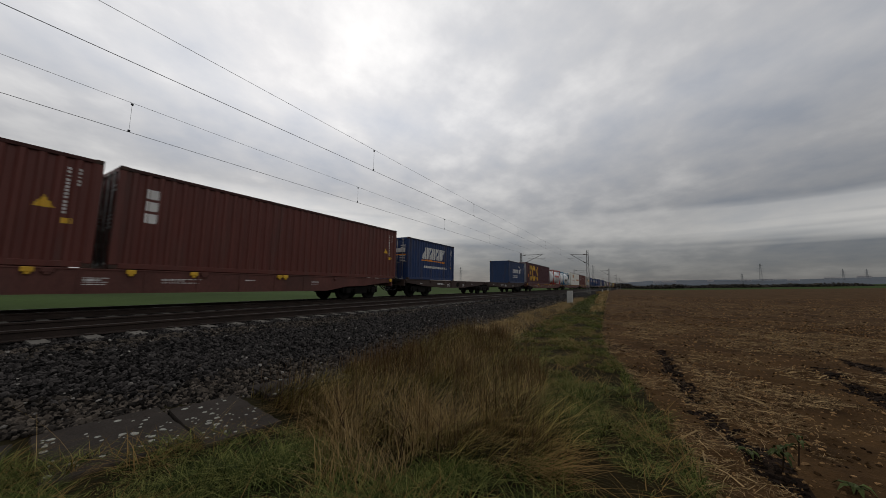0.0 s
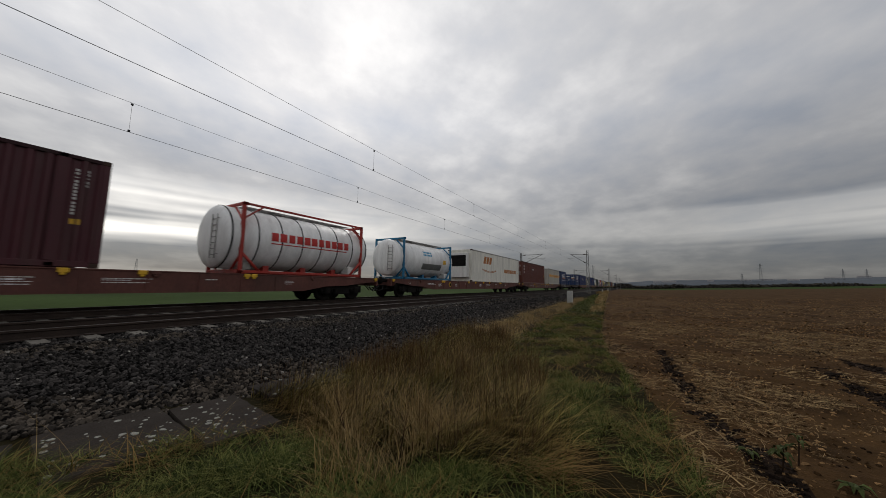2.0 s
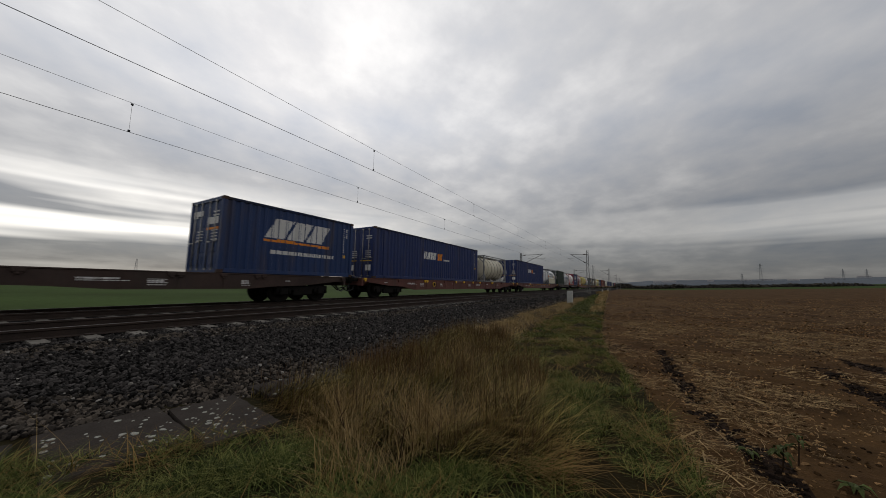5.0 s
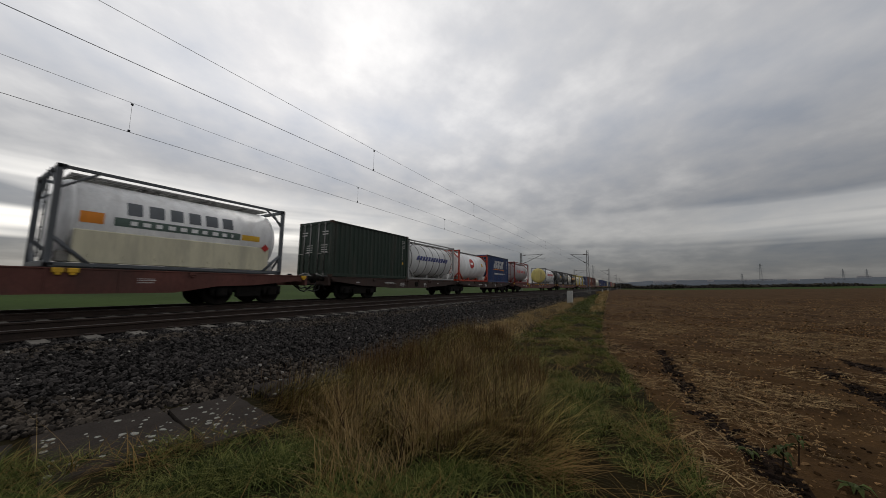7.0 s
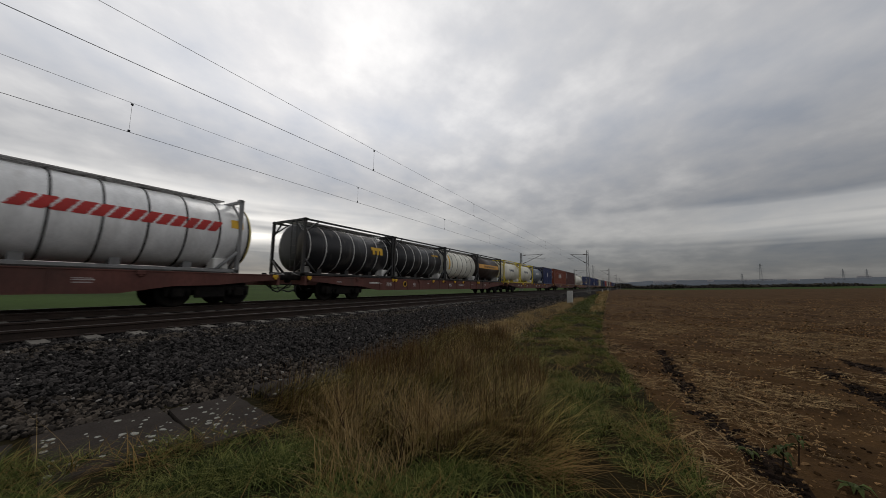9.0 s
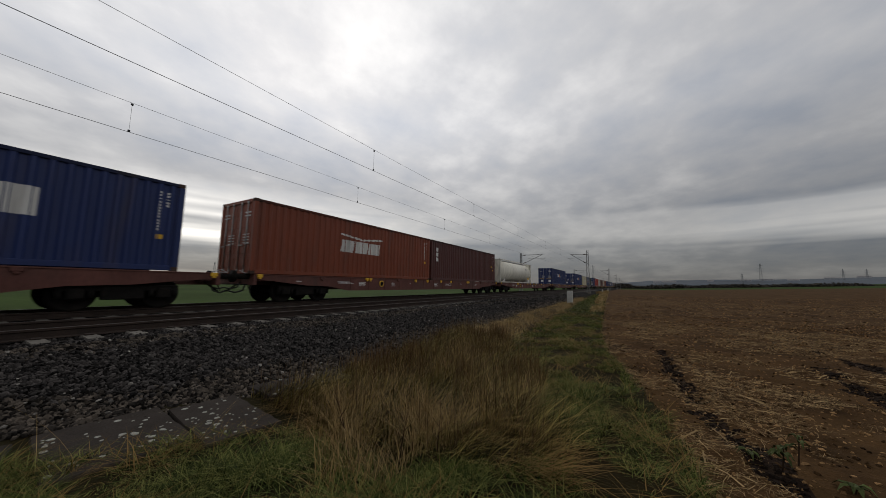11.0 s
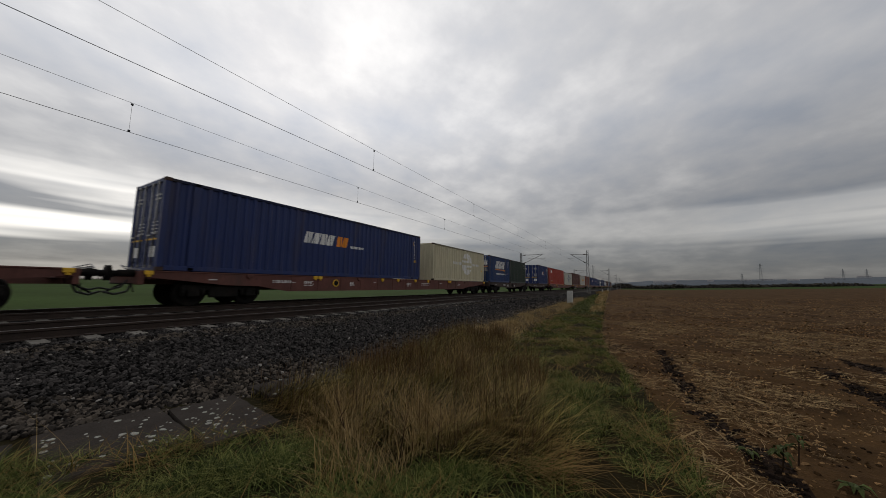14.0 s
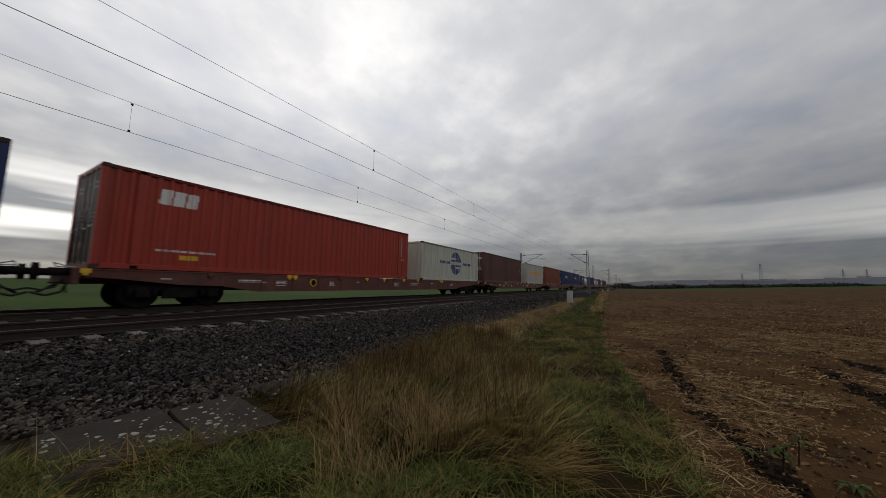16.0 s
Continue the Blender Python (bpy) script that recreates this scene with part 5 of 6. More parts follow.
def slab(x0, x1, y0, y1, z, turn, tilt, label, spots, seed):
    rnd = random.Random(seed)
    s = thing("concrete_slab", label, "slab", "cable trough slabs")
    w, l = x1 - x0, y1 - y0
    s.matrix_world = pose((x0 + x1) / 2, (y0 + y1) / 2, z, tilt, 0, turn)
    bm = bmesh.new()
    n = 10
    ring = []
    for k in range(4 * n):
        e, f = divmod(k, n)
        f /= n
        px, py = ((-1 + 2 * f, -1), (1, -1 + 2 * f), (1 - 2 * f, 1), (-1, 1 - 2 * f))[e]
        j = 0.018 * (rnd.random() - 0.5)
        ring.append((px * (w / 2 + j), py * (l / 2 + j)))
    top = [bm.verts.new((x * 0.985, y * 0.985, 0.0)) for x, y in ring]
    rim = [bm.verts.new((x, y, -0.018)) for x, y in ring]
    low = [bm.verts.new((x, y, -0.12)) for x, y in ring]
    bm.faces.new(top)
    for a, b in ((top, rim), (rim, low)):
        for k in range(len(a)):
            q = (k + 1) % len(a)
            bm.faces.new((b[k], b[q], a[q], a[k]))
    bmesh.ops.recalc_face_normals(bm, faces=bm.faces)
    part("slab_body", bm, SLAB, s)
    for _ in range(spots):
        cx, cy = (rnd.random() - 0.5) * w * 0.92, (rnd.random() - 0.5) * l * 0.92
        r = 0.007 + 0.02 * rnd.random() ** 2
        bm = bmesh.new()
        pts = [(cx + r * (0.7 + 0.5 * rnd.random()) * math.cos(a), cy + r * (0.7 + 0.5 * rnd.random()) * math.sin(a)) for a in [k * math.pi / 5 for k in range(10)]]
        a = [bm.verts.new((x, y, 0.004)) for x, y in pts]
        b = [bm.verts.new((cx + (x - cx) * 1.1, cy + (y - cy) * 1.1, 0.0005)) for x, y in pts]
        bm.faces.new(a)
        for k in range(10):
            bm.faces.new((b[k], b[(k + 1) % 10], a[(k + 1) % 10], a[k]))
        part("lichen_spot", bm, LICHEN, s, "pale lichen patch")


slab(-4.187 - 0.5, -4.187 + 0.5, -0.152 - 0.65, -0.152 + 0.65, GROUND + 0.02, -14, 0, "weathered concrete trough slab at the foot of the ballast", 14, 3)
slab(-3.93 - 0.57, -3.93 + 0.57, 1.06 - 0.43, 1.06 + 0.43, GROUND + 0.035, -5, 0, "dark weathered concrete slab spotted with lichen", 46, 4)
slab(-3.63 - 0.58, -3.63 + 0.58, 1.79 - 0.31, 1.79 + 0.31, GROUND + 0.042, -7, -0.6, "dark weathered concrete slab spotted with lichen", 50, 5)
slab(-3.95 - 0.3, -3.95 + 0.3, 2.95 - 0.6, 2.95 + 0.6, GROUND + 0.045, -5, -1, "tilted concrete slab half buried in ballast", 16, 6)

post = thing("marker_post", "pale concrete marker post standing by the track", "post", at=(-4.36, 27.9, GROUND))
part("shaft", boxes((-0.22, 0.22, -0.12, 0.12, -0.1, 1.0), bevel=0.03), mat("pale_concrete", (0.42, 0.42, 0.39), rough=0.9, var=0.15, scale=4, fine=30, bump=0.3), post)
part("cap", boxes((-0.2, 0.2, -0.1, 0.1, 1.0, 1.07), bevel=0.03), CONCRETE, post)
for x, y, h in ((-5.2, 74.0, 0.8), (-5.4, 96.0, 0.9)):
    p = thing("marker_post", "short pale marker post beside the line", "post", at=(x, y, GROUND))
    part("shaft", boxes((-0.1, 0.1, -0.08, 0.08, -0.1, h), bevel=0.02), MATS["pale_concrete"], p)

# ---------------------------------------------------------------- grasses
def grass(key, color, tint, island=0.7):
    return mat(key, color, rough=0.8, var=0.42, scale=1.3, fine=7, bump=0, island=island, tint=tint, spec=0.05)


G_GREEN = grass("green_grass", (0.047, 0.073, 0.014), (0.11, 0.112, 0.032))
G_OLIVE = grass("olive_grass", (0.088, 0.076, 0.020), (0.185, 0.142, 0.045), 0.85)
G_STRAW = grass("straw_grass", (0.36, 0.255, 0.12), (0.20, 0.135, 0.055))
G_GOLD = grass("golden_grass", (0.22, 0.138, 0.044), (0.12, 0.076, 0.026))
G_RUSSET = grass("russet_stems", (0.135, 0.078, 0.033), (0.08, 0.048, 0.022))
G_STEM = grass("dark_stems", (0.044, 0.026, 0.016), (0.085, 0.050, 0.026), 0.4)


def gz(p):
    return np.array([ground_z(a, b) for a, b in p])


def sow(n, inside, box_, power=1.0, clump=0.0):
    """n random spots in box_ (x0, x1, y0, y1) where inside(x, y) holds; clump gathers them in tufts."""
    x0, x1, y0, y1 = box_
    out = []
    while len(out) < n:
        m = n * 2
        x = x0 + (x1 - x0) * RNG.random(m)
        y = y0 + (y1 - y0) * RNG.random(m) ** power
        for a, b in zip(x, y):
            if clump and n2(a, b, 2.6, 4) + 0.5 * n2(a, b, 7.0, 8) < clump * (RNG.random() * 1.6 - 0.8):
                continue
            if inside(a, b):
                out.append((a, b))
                if len(out) == n:
                    break
    p = np.array(out)
    return np.concatenate([p, gz(p)[:, None] - 0.01], 1)


def off_slab(x, y):
    return not (-5.2 < x < -2.95 and 0.5 < y < 2.25 and x < -3.02 + 0.6 * (y - 1.9) + 0.12 * n2(x, y, 5)) and x > ballast_foot(y) + 0.02


def strip(x, y):
    return ballast_foot(y) + 0.05 < x < field_edge(y) + 0.06 * n2(x, y, 3) and off_slab(x, y)


def lane_left(y):
    """x at which the short green lane beside the field begins."""
    pts = ((-5, -9.0), (1.9, -9.0), (2.1, -1.5), (2.6, -0.75), (3.45, -0.62), (4.8, -1.2), (6.2, -2.0), (8.2, -2.8), (15.6, -3.1), (27, -3.9), (60, -5.6), (240, -16))
    for (a, xa), (b, xb) in zip(pts, pts[1:]):
        if y < b:
            return xa + (xb - xa) * (y - a) / (b - a)
    return pts[-1][1]


def in_lane(x, y):
    return strip(x, y) and x > lane_left(y) + 0.3 * n2(x, y, 1.3, 6) and not worn(x, y)


def worn(x, y):
    """Bare trodden hollows in the green lane."""
    return 3.2 < y < 6.0 and abs(x + 0.22 + 0.05 * (y - 4)) < 0.07 + 0.16 * n2(x, y, 2.4, 5)


def tall_zone(x, y):
    """The rank dry growth between the ballast and the green lane."""
    return 2.0 + 0.3 * n2(x, y, 1.7, 3) < y < 8.2 + 0.8 * n2(x, y, 0.9, 1) and x < lane_left(y) + 0.3 * n2(x, y, 1.3, 6) and strip(x, y)


def stuff(name, label, vt, material, category="grass"):
    tagged(new(name, fast_mesh(name, vt[0], vt[1], material)), label, category, kind="stuff")


def join(*vts):
    off, V, T = 0, [], []
    for v, t in vts:
        V.append(v)
        T.append(t + off)
        off += len(v)
    return np.concatenate(V), np.concatenate(T)


def patch(p, s=1.1, o=3.0, amount=0.9):
    """Growth that varies from tuft to tuft."""
    return np.clip(np.array([1 + amount * n2(a, b, s, o) + 0.5 * amount * n2(a, b, 3.3 * s, o + 2) for a, b in p[:, :2]]), 0.25, 1.6)


def U(n, a, b):
    return a + (b - a) * RNG.random(n)


# short turf: the lush foreground and the green lane
p0 = sow(14000, strip, (-4.2, 1.6, -3.0, 0.3))
p1 = sow(40000, in_lane, (-4.2, 0.7, 0.3, 5.0), clump=0.5)
p2 = sow(46000, in_lane, (-3.4, 0.4, 5.0, 16.0), clump=0.3)
p3 = sow(15000, in_lane, (-6.0, -0.8, 16.0, 60.0))
stuff("green_grass", "short green grass of the lane beside the field",
      join(blades(p0, U(len(p0), 0.05, 0.15) * patch(p0), U(len(p0), 0.004, 0.007), U(len(p0), 0.2, 1.5), 2),
           blades(p1, U(len(p1), 0.05, 0.15) * patch(p1), U(len(p1), 0.004, 0.009), U(len(p1), 0.3, 1.8), 3),
           blades(p2, U(len(p2), 0.03, 0.10), U(len(p2), 0.006, 0.011), U(len(p2), 0.2, 1.4), 2),
           blades(p3, U(len(p3), 0.04, 0.11), U(len(p3), 0.015, 0.03), U(len(p3), 0.2, 1.2), 2)), G_GREEN)
# tan wisps through the turf
p1 = sow(7000, lambda x, y: strip(x, y) and not tall_zone(x, y) and not worn(x, y) and n2(x, y, 1.5, 9) > 0.0, (-4.2, 0.5, 0.4, 18.0), 1.6, clump=0.9)
stuff("matted_grass", "matted tan winter grass lying in the turf", blades(p1, U(len(p1), 0.08, 0.22), U(len(p1), 0.004, 0.007) * (1 + 0.07 * p1[:, 1]), U(len(p1), 0.8, 2.2), 3), G_GOLD)
# rank growth: olive blades leaning towards the field, dark between the tufts
p1 = sow(11000, tall_zone, (-4.3, -0.5, 1.7, 8.8), clump=1.0)
drift = -0.35 + 0.9 * patch(p1, 0.7, 4) * 0.6 + U(len(p1), -0.9, 0.9)
stuff("rank_grass", "tall rank olive-brown grass gone to seed",
      blades(p1, U(len(p1), 0.16, 0.42) * patch(p1), U(len(p1), 0.005, 0.010), U(len(p1), 0.1, 1.3), 3, 0.5, drift), G_OLIVE)
# russet upright stems behind
p1 = sow(4200, lambda x, y: tall_zone(x, y) and y > 3.6 + 0.8 * n2(x, y, 0.8, 2), (-4.3, -1.0, 3.0, 8.6), clump=0.6)
stuff("russet_stems", "dense reddish brown upright weed stems", blades(p1, U(len(p1), 0.18, 0.46) * patch(p1, 0.8, 5), U(len(p1), 0.005, 0.010), U(len(p1), 0.02, 0.4), 3), G_RUSSET)
# a golden mound beside the slabs, a pale tuft, a swathe laid flat towards the field
p1 = sow(2600, lambda x, y: strip(x, y) and math.hypot((x + 3.0) / 0.62, (y - 2.55) / 0.55) < 1 + 0.5 * n2(x, y, 2), (-3.8, -2.2, 1.8, 3.4))
p2 = sow(1700, lambda x, y: strip(x, y) and math.hypot((x + 2.05) / 0.55, (y - 2.35) / 0.65) < 1 + 0.6 * n2(x, y, 2.5), (-2.9, -1.2, 1.5, 3.3), clump=0.6)
p3 = sow(1100, lambda x, y: strip(x, y) and abs(y - 2.85 - 0.28 * n2(x, 0, 1.2) + 0.22 * (x + 1.2)) < 0.36 + 0.25 * n2(x, y, 2.2, 3), (-1.95, -0.45, 2.1, 3.7), clump=0.7)
p4 = sow(2600, lambda x, y: tall_zone(x, y) and n2(x, y, 1.3, 12) + 0.4 * n2(x, y, 4.0, 1) > 0.12, (-4.3, -0.6, 2.6, 8.6))
stuff("golden_grass", "golden brown matted grass in a low mound", blades(p1, U(len(p1), 0.08, 0.2), U(len(p1), 0.004, 0.008), U(len(p1), 0.8, 2.0), 3, 0.6, -0.4 + U(len(p1), -1.5, 1.5)), G_GOLD)
stuff("dry_grass", "tall dry straw-coloured tufts, standing and laid over",
      join(blades(p2, U(len(p2), 0.2, 0.44) * patch(p2, 2.0), U(len(p2), 0.004, 0.008), U(len(p2), 0.05, 0.9), 4),
           blades(p4, U(len(p4), 0.2, 0.44) * patch(p4), U(len(p4), 0.005, 0.009), U(len(p4), 0.1, 1.0), 3)), G_STRAW)
stuff("laid_grass", "swathe of dead grass laid flat", blades(p3, U(len(p3), 0.14, 0.34), U(len(p3), 0.004, 0.008), U(len(p3), 0.5, 1.6), 4, 0.5, -0.3 + U(len(p3), -0.8, 0.8)), G_GOLD)
p4 = sow(1100, tall_zone, (-4.3, -0.6, 1.9, 8.6), clump=0.4)
stuff("dark_stalks", "thin dark brown upright stalks of dead weeds", blades(p4, U(len(p4), 0.28, 0.6) * patch(p4), U(len(p4), 0.004, 0.007), U(len(p4), 0.02, 0.3), 3), G_STEM)
# pale grass along the ballast foot and in patches along the field edge, far on
p1 = sow(9000, lambda x, y: strip(x, y) and ballast_foot(y) + 0.15 < x < min(lane_left(y) + 0.1, ballast_foot(y) + 1.7) + 0.4 * n2(x, y, 0.7), (-6.4, -2.4, 6.8, 40.0), 1.3, clump=0.5)
p2 = sow(4200, lambda x, y: strip(x, y) and x > field_edge(y) - 0.45 - 0.012 * y and n2(x, y, 0.25, 3) > -0.05, (-6.8, -0.6, 11.0, 75.0), 1.1)
p3 = sow(5000, lambda x, y: ballast_foot(y) < x < field_edge(y), (-18.0, -3.0, 70.0, 230.0), 1.2)
stuff("pale_verge_grass", "pale straw-coloured verge grass along the line",
      join(blades(p1, U(len(p1), 0.08, 0.26) * patch(p1), U(len(p1), 0.006, 0.013), U(len(p1), 0.3, 1.6), 3),
           blades(p2, U(len(p2), 0.12, 0.36), U(len(p2), 0.012, 0.026), U(len(p2), 0.2, 1.1), 3),
           blades(p3, U(len(p3), 0.2, 0.5), U(len(p3), 0.05, 0.12), U(len(p3), 0.1, 0.9), 2)), G_STRAW)
# single arching stalks in front of the slabs and a few twigs
p1 = np.array([(-3.75, 0.62, GROUND), (-3.6, 0.8, GROUND), (-3.35, 1.0, GROUND), (-4.3, 0.35, GROUND), (-2.9, 1.75, GROUND), (-2.75, 2.0, GROUND), (-3.1, 1.3, GROUND)])
stuff("arching_stalks", "single pale arching grass stalks", blades(p1, U(7, 0.3, 0.6), U(7, 0.004, 0.006), U(7, 0.3, 1.0), 5, 0.8), G_STRAW)
for x, y, h, lx, ly in ((-2.35, 2.35, 0.62, -0.18, 0.1), (-1.98, 1.95, 0.52, -0.22, 0.0), (-1.6, 2.05, 0.45, 0.05, 0.05), (-2.7, 2.9, 0.5, 0.1, 0.0), (-1.4, 2.3, 0.35, 0.02, 0.02)):
    tw = thing("dead_weed", "thin dark dead weed stem", "weed", "dead weed stems", at=(x, y, ground_z(x, y)))
    bm = bmesh.new()
    tube(bm, (0, 0, -0.02), (lx * 0.5, ly, h * 0.55), 0.005, 0.004, 5)
    tube(bm, (lx * 0.5, ly, h * 0.55), (lx, ly * 1.5, h), 0.004, 0.002, 5)
    part("stem", bm, G_STEM, tw)
    for k in range(3):
        f = 0.45 + 0.15 * k
        bm = bmesh.new()
        tube(bm, (lx * f, ly * f, h * f), (lx * f + (0.06 if k % 2 else -0.06), ly, h * (f + 0.14)), 0.003, 0.0015, 4)
        part("twig", bm, G_STEM, tw)

# ---------------------------------------------------------------- field: clods, straw, weeds
CLOD = mat("soil_clods", (0.088, 0.049, 0.021), rough=0.95, var=0.3, scale=6, fine=60, bump=0.8, bump_scale=70, island=0.9, tint=(0.175, 0.104, 0.047), spec=0.05)
WET = mat("damp_soil", (0.016, 0.011, 0.008), rough=0.8, var=0.3, scale=6, fine=60, bump=0.8, bump_scale=70, island=0.35, spec=0.04)
STRAW = mat("chopped_straw", (0.44, 0.30, 0.14), rough=0.85, var=0.2, scale=8, bump=0, island=0.5, tint=(0.12, 0.078, 0.038), spec=0.15)
in_field = lambda x, y: x > field_edge(y) - 0.05
p1 = sow(60000, in_field, (-0.5, 6.5, -1.5, 7.0))
p2 = sow(60000, in_field, (-1.2, 14.0, 7.0, 20.0))
p3 = sow(16000, in_field, (-2.5, 34.0, 20.0, 60.0))
pos = np.concatenate([p1, p2, p3])
size = np.concatenate([U(len(p1), 0.18, 1.0) ** 8 * 0.022 + 0.005, U(len(p2), 0.15, 1.0) ** 9 * 0.024 + 0.008, U(len(p3), 0.15, 1.0) ** 6 * 0.04 + 0.015])
stuff("soil_clods", "crumbled brown clods of the ploughed field", stones(pos + np.stack([0 * size, 0 * size, 0.2 * size], 1), size, 0.65), CLOD, "soil")
near_rut = lambda x, y: in_field(x, y) and in_rut(x, y)
p1 = sow(5000, near_rut, (0.2, 5.0, 2.0, 11.0))
size = U(len(p1), 0.2, 1.0) ** 3 * 0.028 + 0.006
stuff("damp_clods", "dark damp soil turned up in the wheel ruts", stones(p1 + np.stack([0 * size, 0 * size, 0.15 * size], 1), size, 0.6), WET, "soil")


def litter(p, length, width):
    """Straw lying nearly flat: thin bent strips."""
    n = len(p)
    a = RNG.random(n) * 2 * np.pi
    d = np.stack([np.cos(a), np.sin(a), U(n, -0.15, 0.25)], 1)
    s = np.stack([-np.sin(a), np.cos(a), U(n, 0.1, 0.9)], 1) * width[:, None] * 0.5
    bend = np.stack([U(n, -0.05, 0.05), U(n, -0.05, 0.05), U(n, -0.02, 0.06)], 1) * length[:, None]
    c0, c1, c2 = p - d * length[:, None] * 0.5, p + bend, p + d * length[:, None] * 0.5
    v = np.stack([c0 - s, c0 + s, c1 - s, c1 + s, c2 - s, c2 + s], 1).reshape(-1, 3)
    t = np.array([(0, 1, 3), (0, 3, 2), (2, 3, 5), (2, 5, 4)])[None] + 6 * np.arange(n)[:, None, None]
    return v, t.reshape(-1, 3)


strawy = lambda x, y: in_field(x, y) and n2(x, y, 0.8, 11) + 0.4 * n2(x, y, 2.5, 2) > -0.25 + 0.3 * RNG.random() and not (in_rut(x, y) and RNG.random() < 0.8)
p0 = sow(4000, strawy, (0.4, 6.0, -3.0, 1.8))
p1 = sow(27000, strawy, (-0.4, 5.5, 1.8, 6.5))
p2 = sow(26000, strawy, (-1.0, 11.0, 6.5, 15.0))
p3 = sow(9000, strawy, (-2.0, 24.0, 15.0, 40.0))
up = np.array([0, 0, 0.028])
stuff("straw_litter", "chopped pale straw scattered over the ploughed soil",
      join(litter(p0 + up, U(len(p0), 0.03, 0.16), U(len(p0), 0.003, 0.006)), litter(p1 + up, U(len(p1), 0.15, 1.0) ** 3 * 0.16 + 0.008, U(len(p1), 0.0015, 0.004)), litter(p2 + up, U(len(p2), 0.2, 1.0) ** 3 * 0.16 + 0.015, U(len(p2), 0.003, 0.007)), litter(p3 + up, U(len(p3), 0.04, 0.14), U(len(p3), 0.008, 0.016))), STRAW, "straw")
p1 = sow(170, strawy, (0.3, 5.0, 3.2, 8.0))
stuff("maize_stalks", "longer pale broken maize stalks lying on the soil", litter(p1 + up, U(len(p1), 0.12, 0.34), U(len(p1), 0.008, 0.014)), STRAW, "straw")

LEAF = mat("weed_leaf", (0.06, 0.075, 0.022), rough=0.6, var=0.3, scale=12, fine=60, bump=0.2, obj_rand=0.3, spec=0.1)


def leafy_weed(x, y, h, leaves, label, spread=0.12):
    w = thing("leafy_weed", label, "weed", "green weeds at the field edge", at=(x, y, ground_z(x, y)))
    rnd = random.Random(int(x * 100 + y * 7))
    bm = bmesh.new()
    tube(bm, (0, 0, -0.03), (0.02, 0.0, h), 0.006, 0.003, 6)
    part("stem", bm, G_STEM, w)
    for k in range(leaves):
        a, z = k * 2.4, h * (0.45 + 0.55 * rnd.random())
        L_, wd = spread * (0.7 + 0.6 * rnd.random()), spread * (0.32 + 0.15 * rnd.random())
        d, s = Vector((math.cos(a), math.sin(a), 0.1)), Vector((-math.sin(a), math.cos(a), 0))
        bm = bmesh.new()
        o = Vector((0.01, 0, z))
        mid = [o + d * L_ * f + Vector((0, 0, 0.05 * math.sin(f * 2.6) - 0.05 * f)) for f in (0.0, 0.35, 0.7, 1.0)]
        wds = (0.1, 1.0, 0.8, 0.05)
        lft = [bm.verts.new(m + s * wd * q * 0.5 + Vector((0, 0, 0.012 * q))) for m, q in zip(mid, wds)]
        cen = [bm.verts.new(m) for m in mid]
        rgt = [bm.verts.new(m - s * wd * q * 0.5 + Vector((0, 0, 0.012 * q))) for m, q in zip(mid, wds)]
        for i in range(3):
            bm.faces.new((lft[i], cen[i], cen[i + 1], lft[i + 1]))
            bm.faces.new((cen[i], rgt[i], rgt[i + 1], cen[i + 1]))
        part("leaf", bm, LEAF, w)


leafy_weed(0.93, 3.55, 0.17, 13, "green leafy weed at the edge of the rut", 0.09)
leafy_weed(1.07, 3.72, 0.22, 5, "small green weed on a thin stem", 0.07)
leafy_weed(1.25, 3.45, 0.05, 8, "low green weed on the soil", 0.10)
leafy_weed(0.75, 3.62, 0.05, 6, "low green weed on the soil", 0.09)

# ---------------------------------------------------------------- distance
WOOD_FAR = mat("bare_wood", (0.030, 0.028, 0.024), rough=0.95, var=0.3, scale=0.3, fine=2, bump=0, island=0.4, tint=(0.050, 0.042, 0.034), spec=0.1)


def far_belt(name, label, line, n, h0, h1, lump):
    """Bare winter wood along a line of (x, y): twiggy uprights over dark lumps of undergrowth."""
    pts = []
    for (xa, ya), (xb, yb) in zip(line, line[1:]):
        for f in RNG.random(n // (len(line) - 1)):
            pts.append((xa + (xb - xa) * f, ya + (yb - ya) * f + 14 * RNG.random()))
    p = np.array(pts)
    hh = np.array([0.65 + 0.55 * n2(a, b, 0.03, 2) + 0.3 * n2(a, b, 0.11, 6) for a, b in p])
    p = np.concatenate([p, gz(p)[:, None]], 1)
    h = (h0 + (h1 - h0) * RNG.random(len(p))) * np.clip(hh, 0.25, 1.2)
    tw = blades(p, h, U(len(p), 0.12, 0.35) * lump, U(len(p), 0.0, 0.35), 3)
    q = p[: len(p) * 2 // 3].copy()
    sz = U(len(q), 0.35, 1.1) * lump
    q[:, 2] += h[: len(q)] * 0.75 * RNG.random(len(q))
    stuff(name, label, join(tw, stones(q, sz, 0.8)), WOOD_FAR, "wood")


far_belt("far_wood", "dark bare winter trees and bushes behind the field", [(-13, 300), (10, 320), (40, 335)], 3200, 3.0, 7.5, 0.8)
far_belt("far_hedge", "low dark line of bare bushes behind the field", [(40, 335), (90, 348), (160, 375), (290, 430)], 5000, 1.5, 4.6, 0.7)
far_belt("far_wood_left", "low dark belt of bare trees on the horizon", [(-30, 900), (-260, 880), (-520, 780), (-900, 500), (-1200, 200)], 4200, 5.0, 11.0, 3.0)

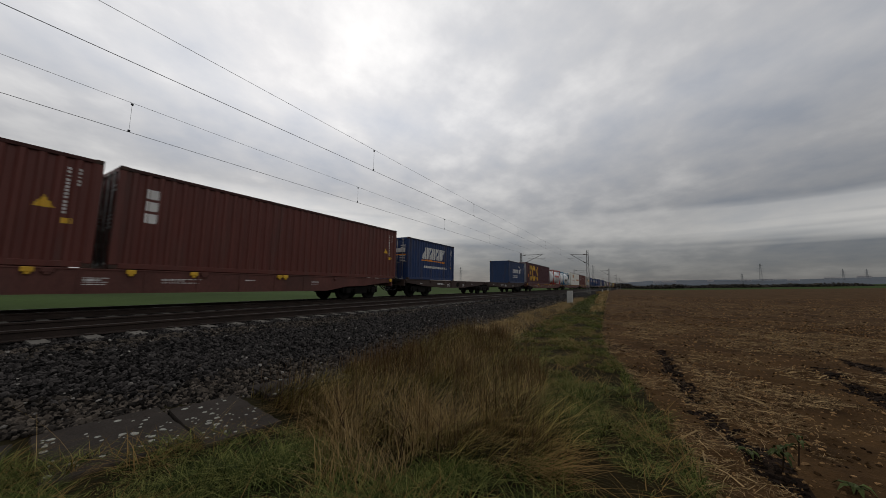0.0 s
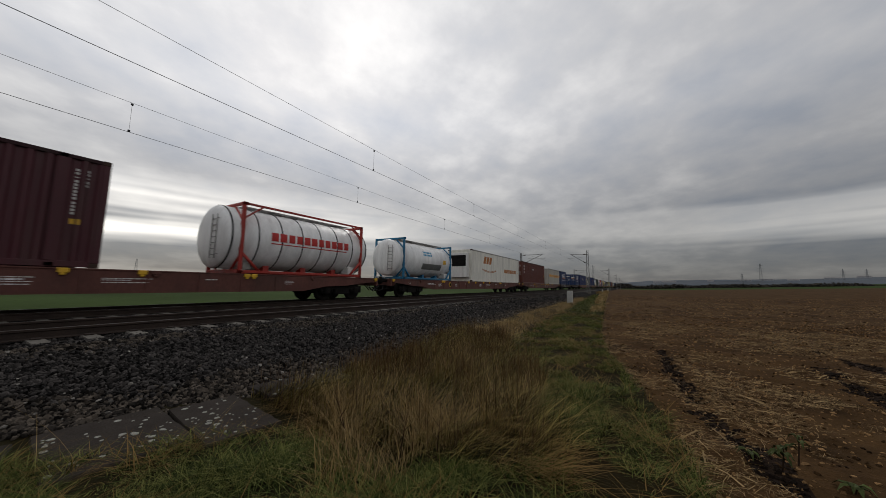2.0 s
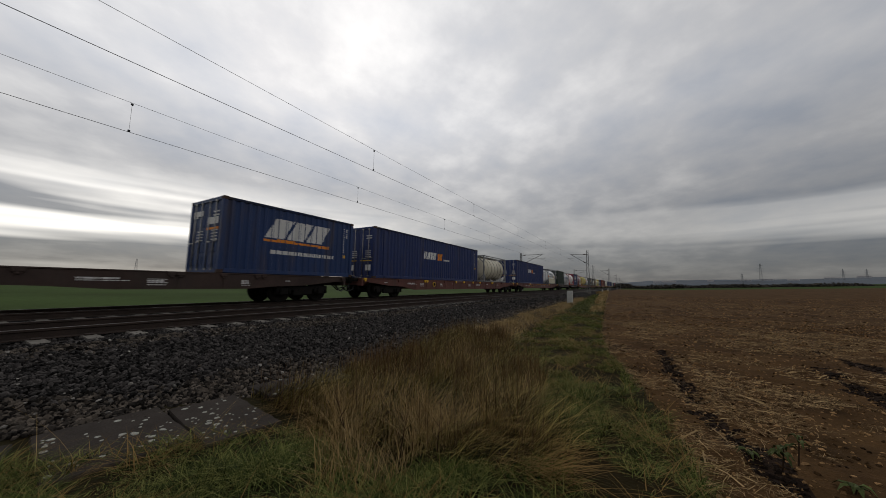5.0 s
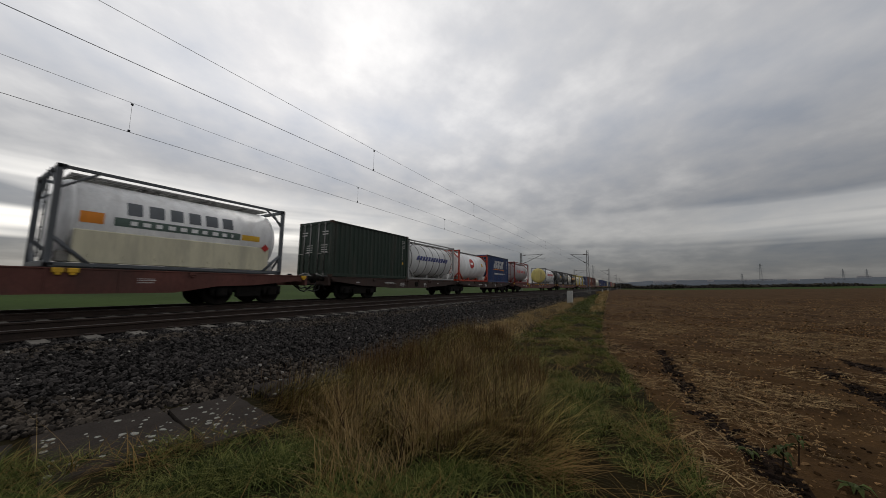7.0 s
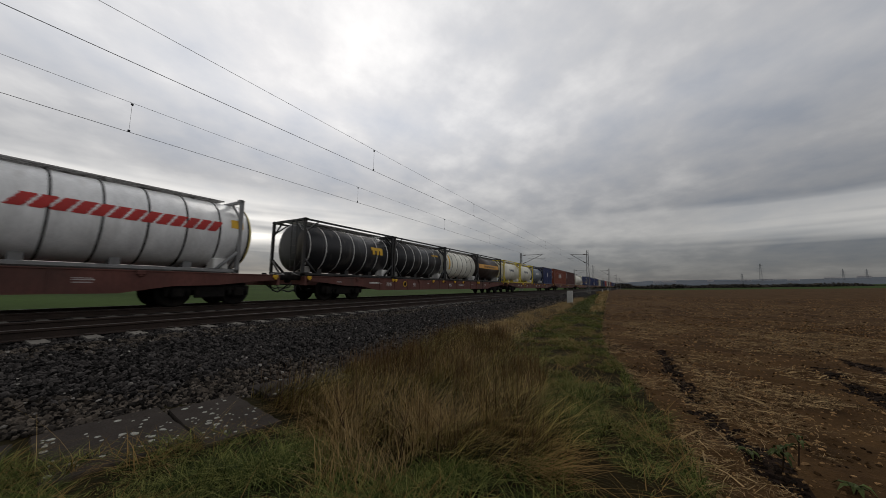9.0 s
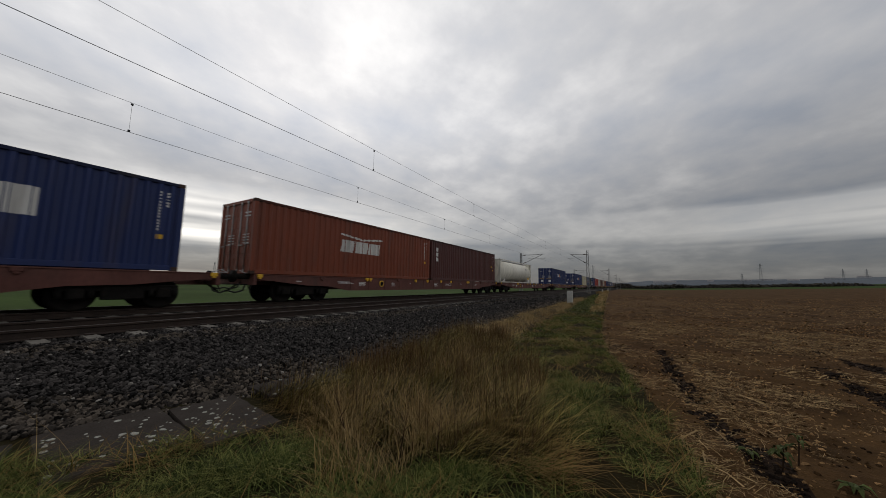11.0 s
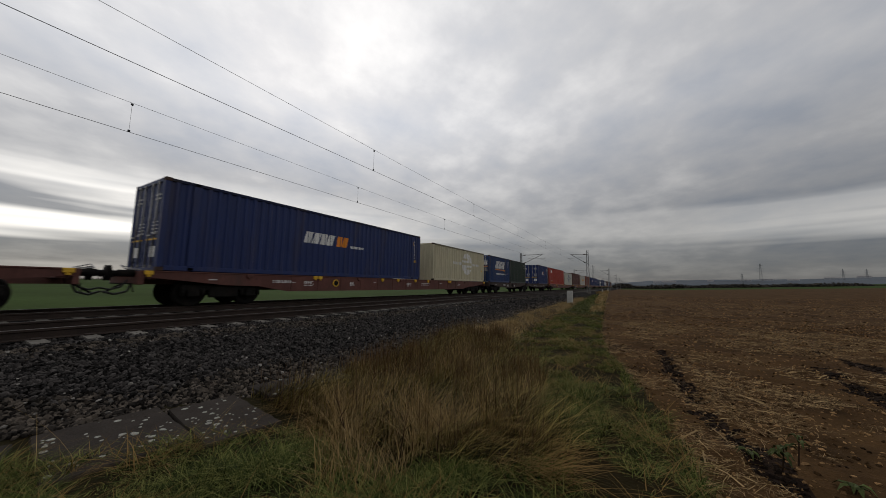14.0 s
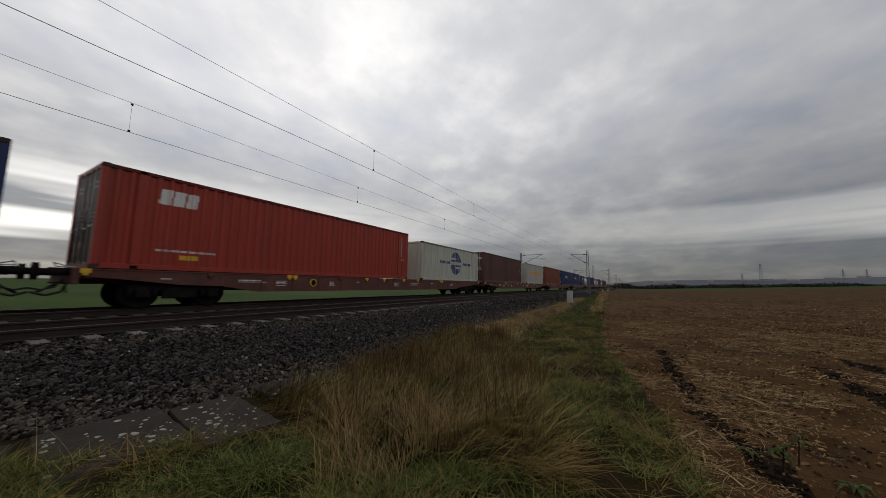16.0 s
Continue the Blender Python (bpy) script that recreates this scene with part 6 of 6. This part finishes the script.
# grey-blue of the distance haze is mixed straight into the ridge colour
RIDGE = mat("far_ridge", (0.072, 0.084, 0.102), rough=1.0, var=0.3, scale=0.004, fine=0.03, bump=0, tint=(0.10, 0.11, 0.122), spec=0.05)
RIDGE_EL = ((-40, 0.35), (-12, 0.45), (-5, 0.45), (-2, 0.55), (2, 0.95), (6, 1.08), (10, 1.18), (14, 1.2), (18, 1.25), (21, 1.4), (24, 1.5), (32, 1.5), (60, 1.2))


def ridge_el(az):
    for (a, ea), (b, eb) in zip(RIDGE_EL, RIDGE_EL[1:]):
        if az < b:
            return ea + (eb - ea) * (az - a) / (b - a)
    return RIDGE_EL[-1][1]


def ridge_point(az, f):
    r = 1500 + 1100 * f
    e = math.radians(ridge_el(az) + 0.05 * n2(az, 0, 0.9)) * 2600
    gx, gy = r * math.sin(math.radians(az)), r * math.cos(math.radians(az))
    base = 0.034 * max(0, gx - 14)
    return Vector((gx, gy, base - 2 + (e - 0.034 * max(0, 2600 * math.sin(math.radians(az)) - 14) + 2) * max(0, f) ** 0.8 if f <= 1 else base - 20))


bm = bmesh.new()
azs = [-40 + 0.5 * k for k in range(200)]
grid = [[bm.verts.new(ridge_point(a, f)) for f in (0, 0.25, 0.5, 0.75, 1.0, 1.15)] for a in azs]
for a, b in zip(grid, grid[1:]):
    for i in range(5):
        bm.faces.new((a[i], b[i], b[i + 1], a[i + 1])).smooth = True
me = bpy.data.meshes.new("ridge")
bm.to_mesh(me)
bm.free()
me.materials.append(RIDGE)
tagged(new("ridge", me), "wooded ridge on the horizon, distance haze painted in as grey-blue", "hill", kind="structure")

HALL = mat("pale_hall_wall", (0.34, 0.35, 0.37), rough=0.8, var=0.1, scale=0.1, bump=0)
HALL_ROOF = mat("hall_roof", (0.16, 0.15, 0.15), rough=0.8, var=0.1, scale=0.1, bump=0)
for az, f, wd, ht in ((3.3, 0.35, 30, 9), (4.3, 0.4, 26, 8), (5.1, 0.4, 38, 8), (9.5, 0.5, 24, 6), (13.0, 0.55, 40, 6), (14.9, 0.7, 50, 7), (17.2, 0.55, 36, 6), (20.2, 0.75, 50, 7), (22.4, 0.8, 40, 7)):
    q = ridge_point(az, f)
    b_ = thing("distant_building", "small pale building far off on the ridge", "building", "buildings on the ridge")
    b_.matrix_world = pose(q.x, q.y, q.z - 1.5, 0, 0, -az)
    part("wall", boxes((-wd / 2, wd / 2, -9, 9, 0, ht)), HALL, b_)
    bm = bmesh.new()
    vs = [bm.verts.new(c) for c in ((-wd / 2 - 1, -10, ht), (wd / 2 + 1, -10, ht), (wd / 2 + 1, 10, ht), (-wd / 2 - 1, 10, ht), (-wd / 2, 0, ht + 3), (wd / 2, 0, ht + 3))]
    for ix in ((0, 1, 5, 4), (2, 3, 4, 5), (1, 2, 5), (3, 0, 4), (3, 2, 1, 0)):
        bm.faces.new([vs[i] for i in ix])
    part("roof", bm, HALL_ROOF, b_)

PYLON = mat("pylon_steel", (0.16, 0.17, 0.18), rough=0.7, var=0.1, bump=0)


def pylon(az, r, top_el, arms=3):
    x, y = r * math.sin(math.radians(az)), r * math.cos(math.radians(az))
    z0 = ground_z(x, y)
    H = r * math.tan(math.radians(top_el)) + 0.85 - z0
    p = thing("power_pylon", "distant lattice steel power pylon", "pylon", "power line pylons", at=(x, y, z0))
    t = r / 5200
    for sx in (-1, 1):
        for sy in (-1, 1):
            bm = bmesh.new()
            tube(bm, (sx * H * 0.07, sy * H * 0.07, -1), (sx * H * 0.012, sy * H * 0.012, H), t, n=4)
            part("pylon_leg", bm, PYLON, p)
    bm = bmesh.new()
    n = 11
    for k in range(n):
        za, zb = H * k / n, H * (k + 1) / n
        wa, wb = H * (0.07 - 0.058 * k / n), H * (0.07 - 0.058 * (k + 1) / n)
        s = 1 if k % 2 else -1
        for q in (-1, 1):
            tube(bm, (s * wa, q * wa, za), (-s * wb, q * wb, zb), t * 0.6, n=4)
    part("bracing", bm, PYLON, p)
    for k in range(arms):
        z = H * (0.66 + 0.13 * k)
        w = H * (0.15 - 0.02 * abs(k - 1) - 0.02 * k)
        bm = bmesh.new()
        for s in (-1, 1):
            tube(bm, (0, 0, z + H * 0.025), (s * w, 0, z), t * 0.8, n=4)
            tube(bm, (0, 0, z), (s * w, 0, z), t * 0.8, n=4)
        part("cross_arm", bm, PYLON, p)


for az, r, el in ((14.45, 900, 3.2), (12.7, 1500, 1.95), (-5.3, 620, 3.5), (-27.4, 1400, 3.10), (-52.5, 1250, 2.79), (-66.4, 1150, 2.71), (-74.7, 1100, 2.68), (21.0, 2000, 2.35), (22.6, 2100, 2.3)):
    pylon(az, r, el)


# ---------------------------------------------------------------- motion of the train
def motions():
    for ob, s in MOVERS:
        x, z = ob.location.x, ob.location.z
        walk(ob, [(t, pose(x, s - SPEED * t, z)) for t in (0.0, 4.0, 8.0, 12.0, 16.0)])


motions()
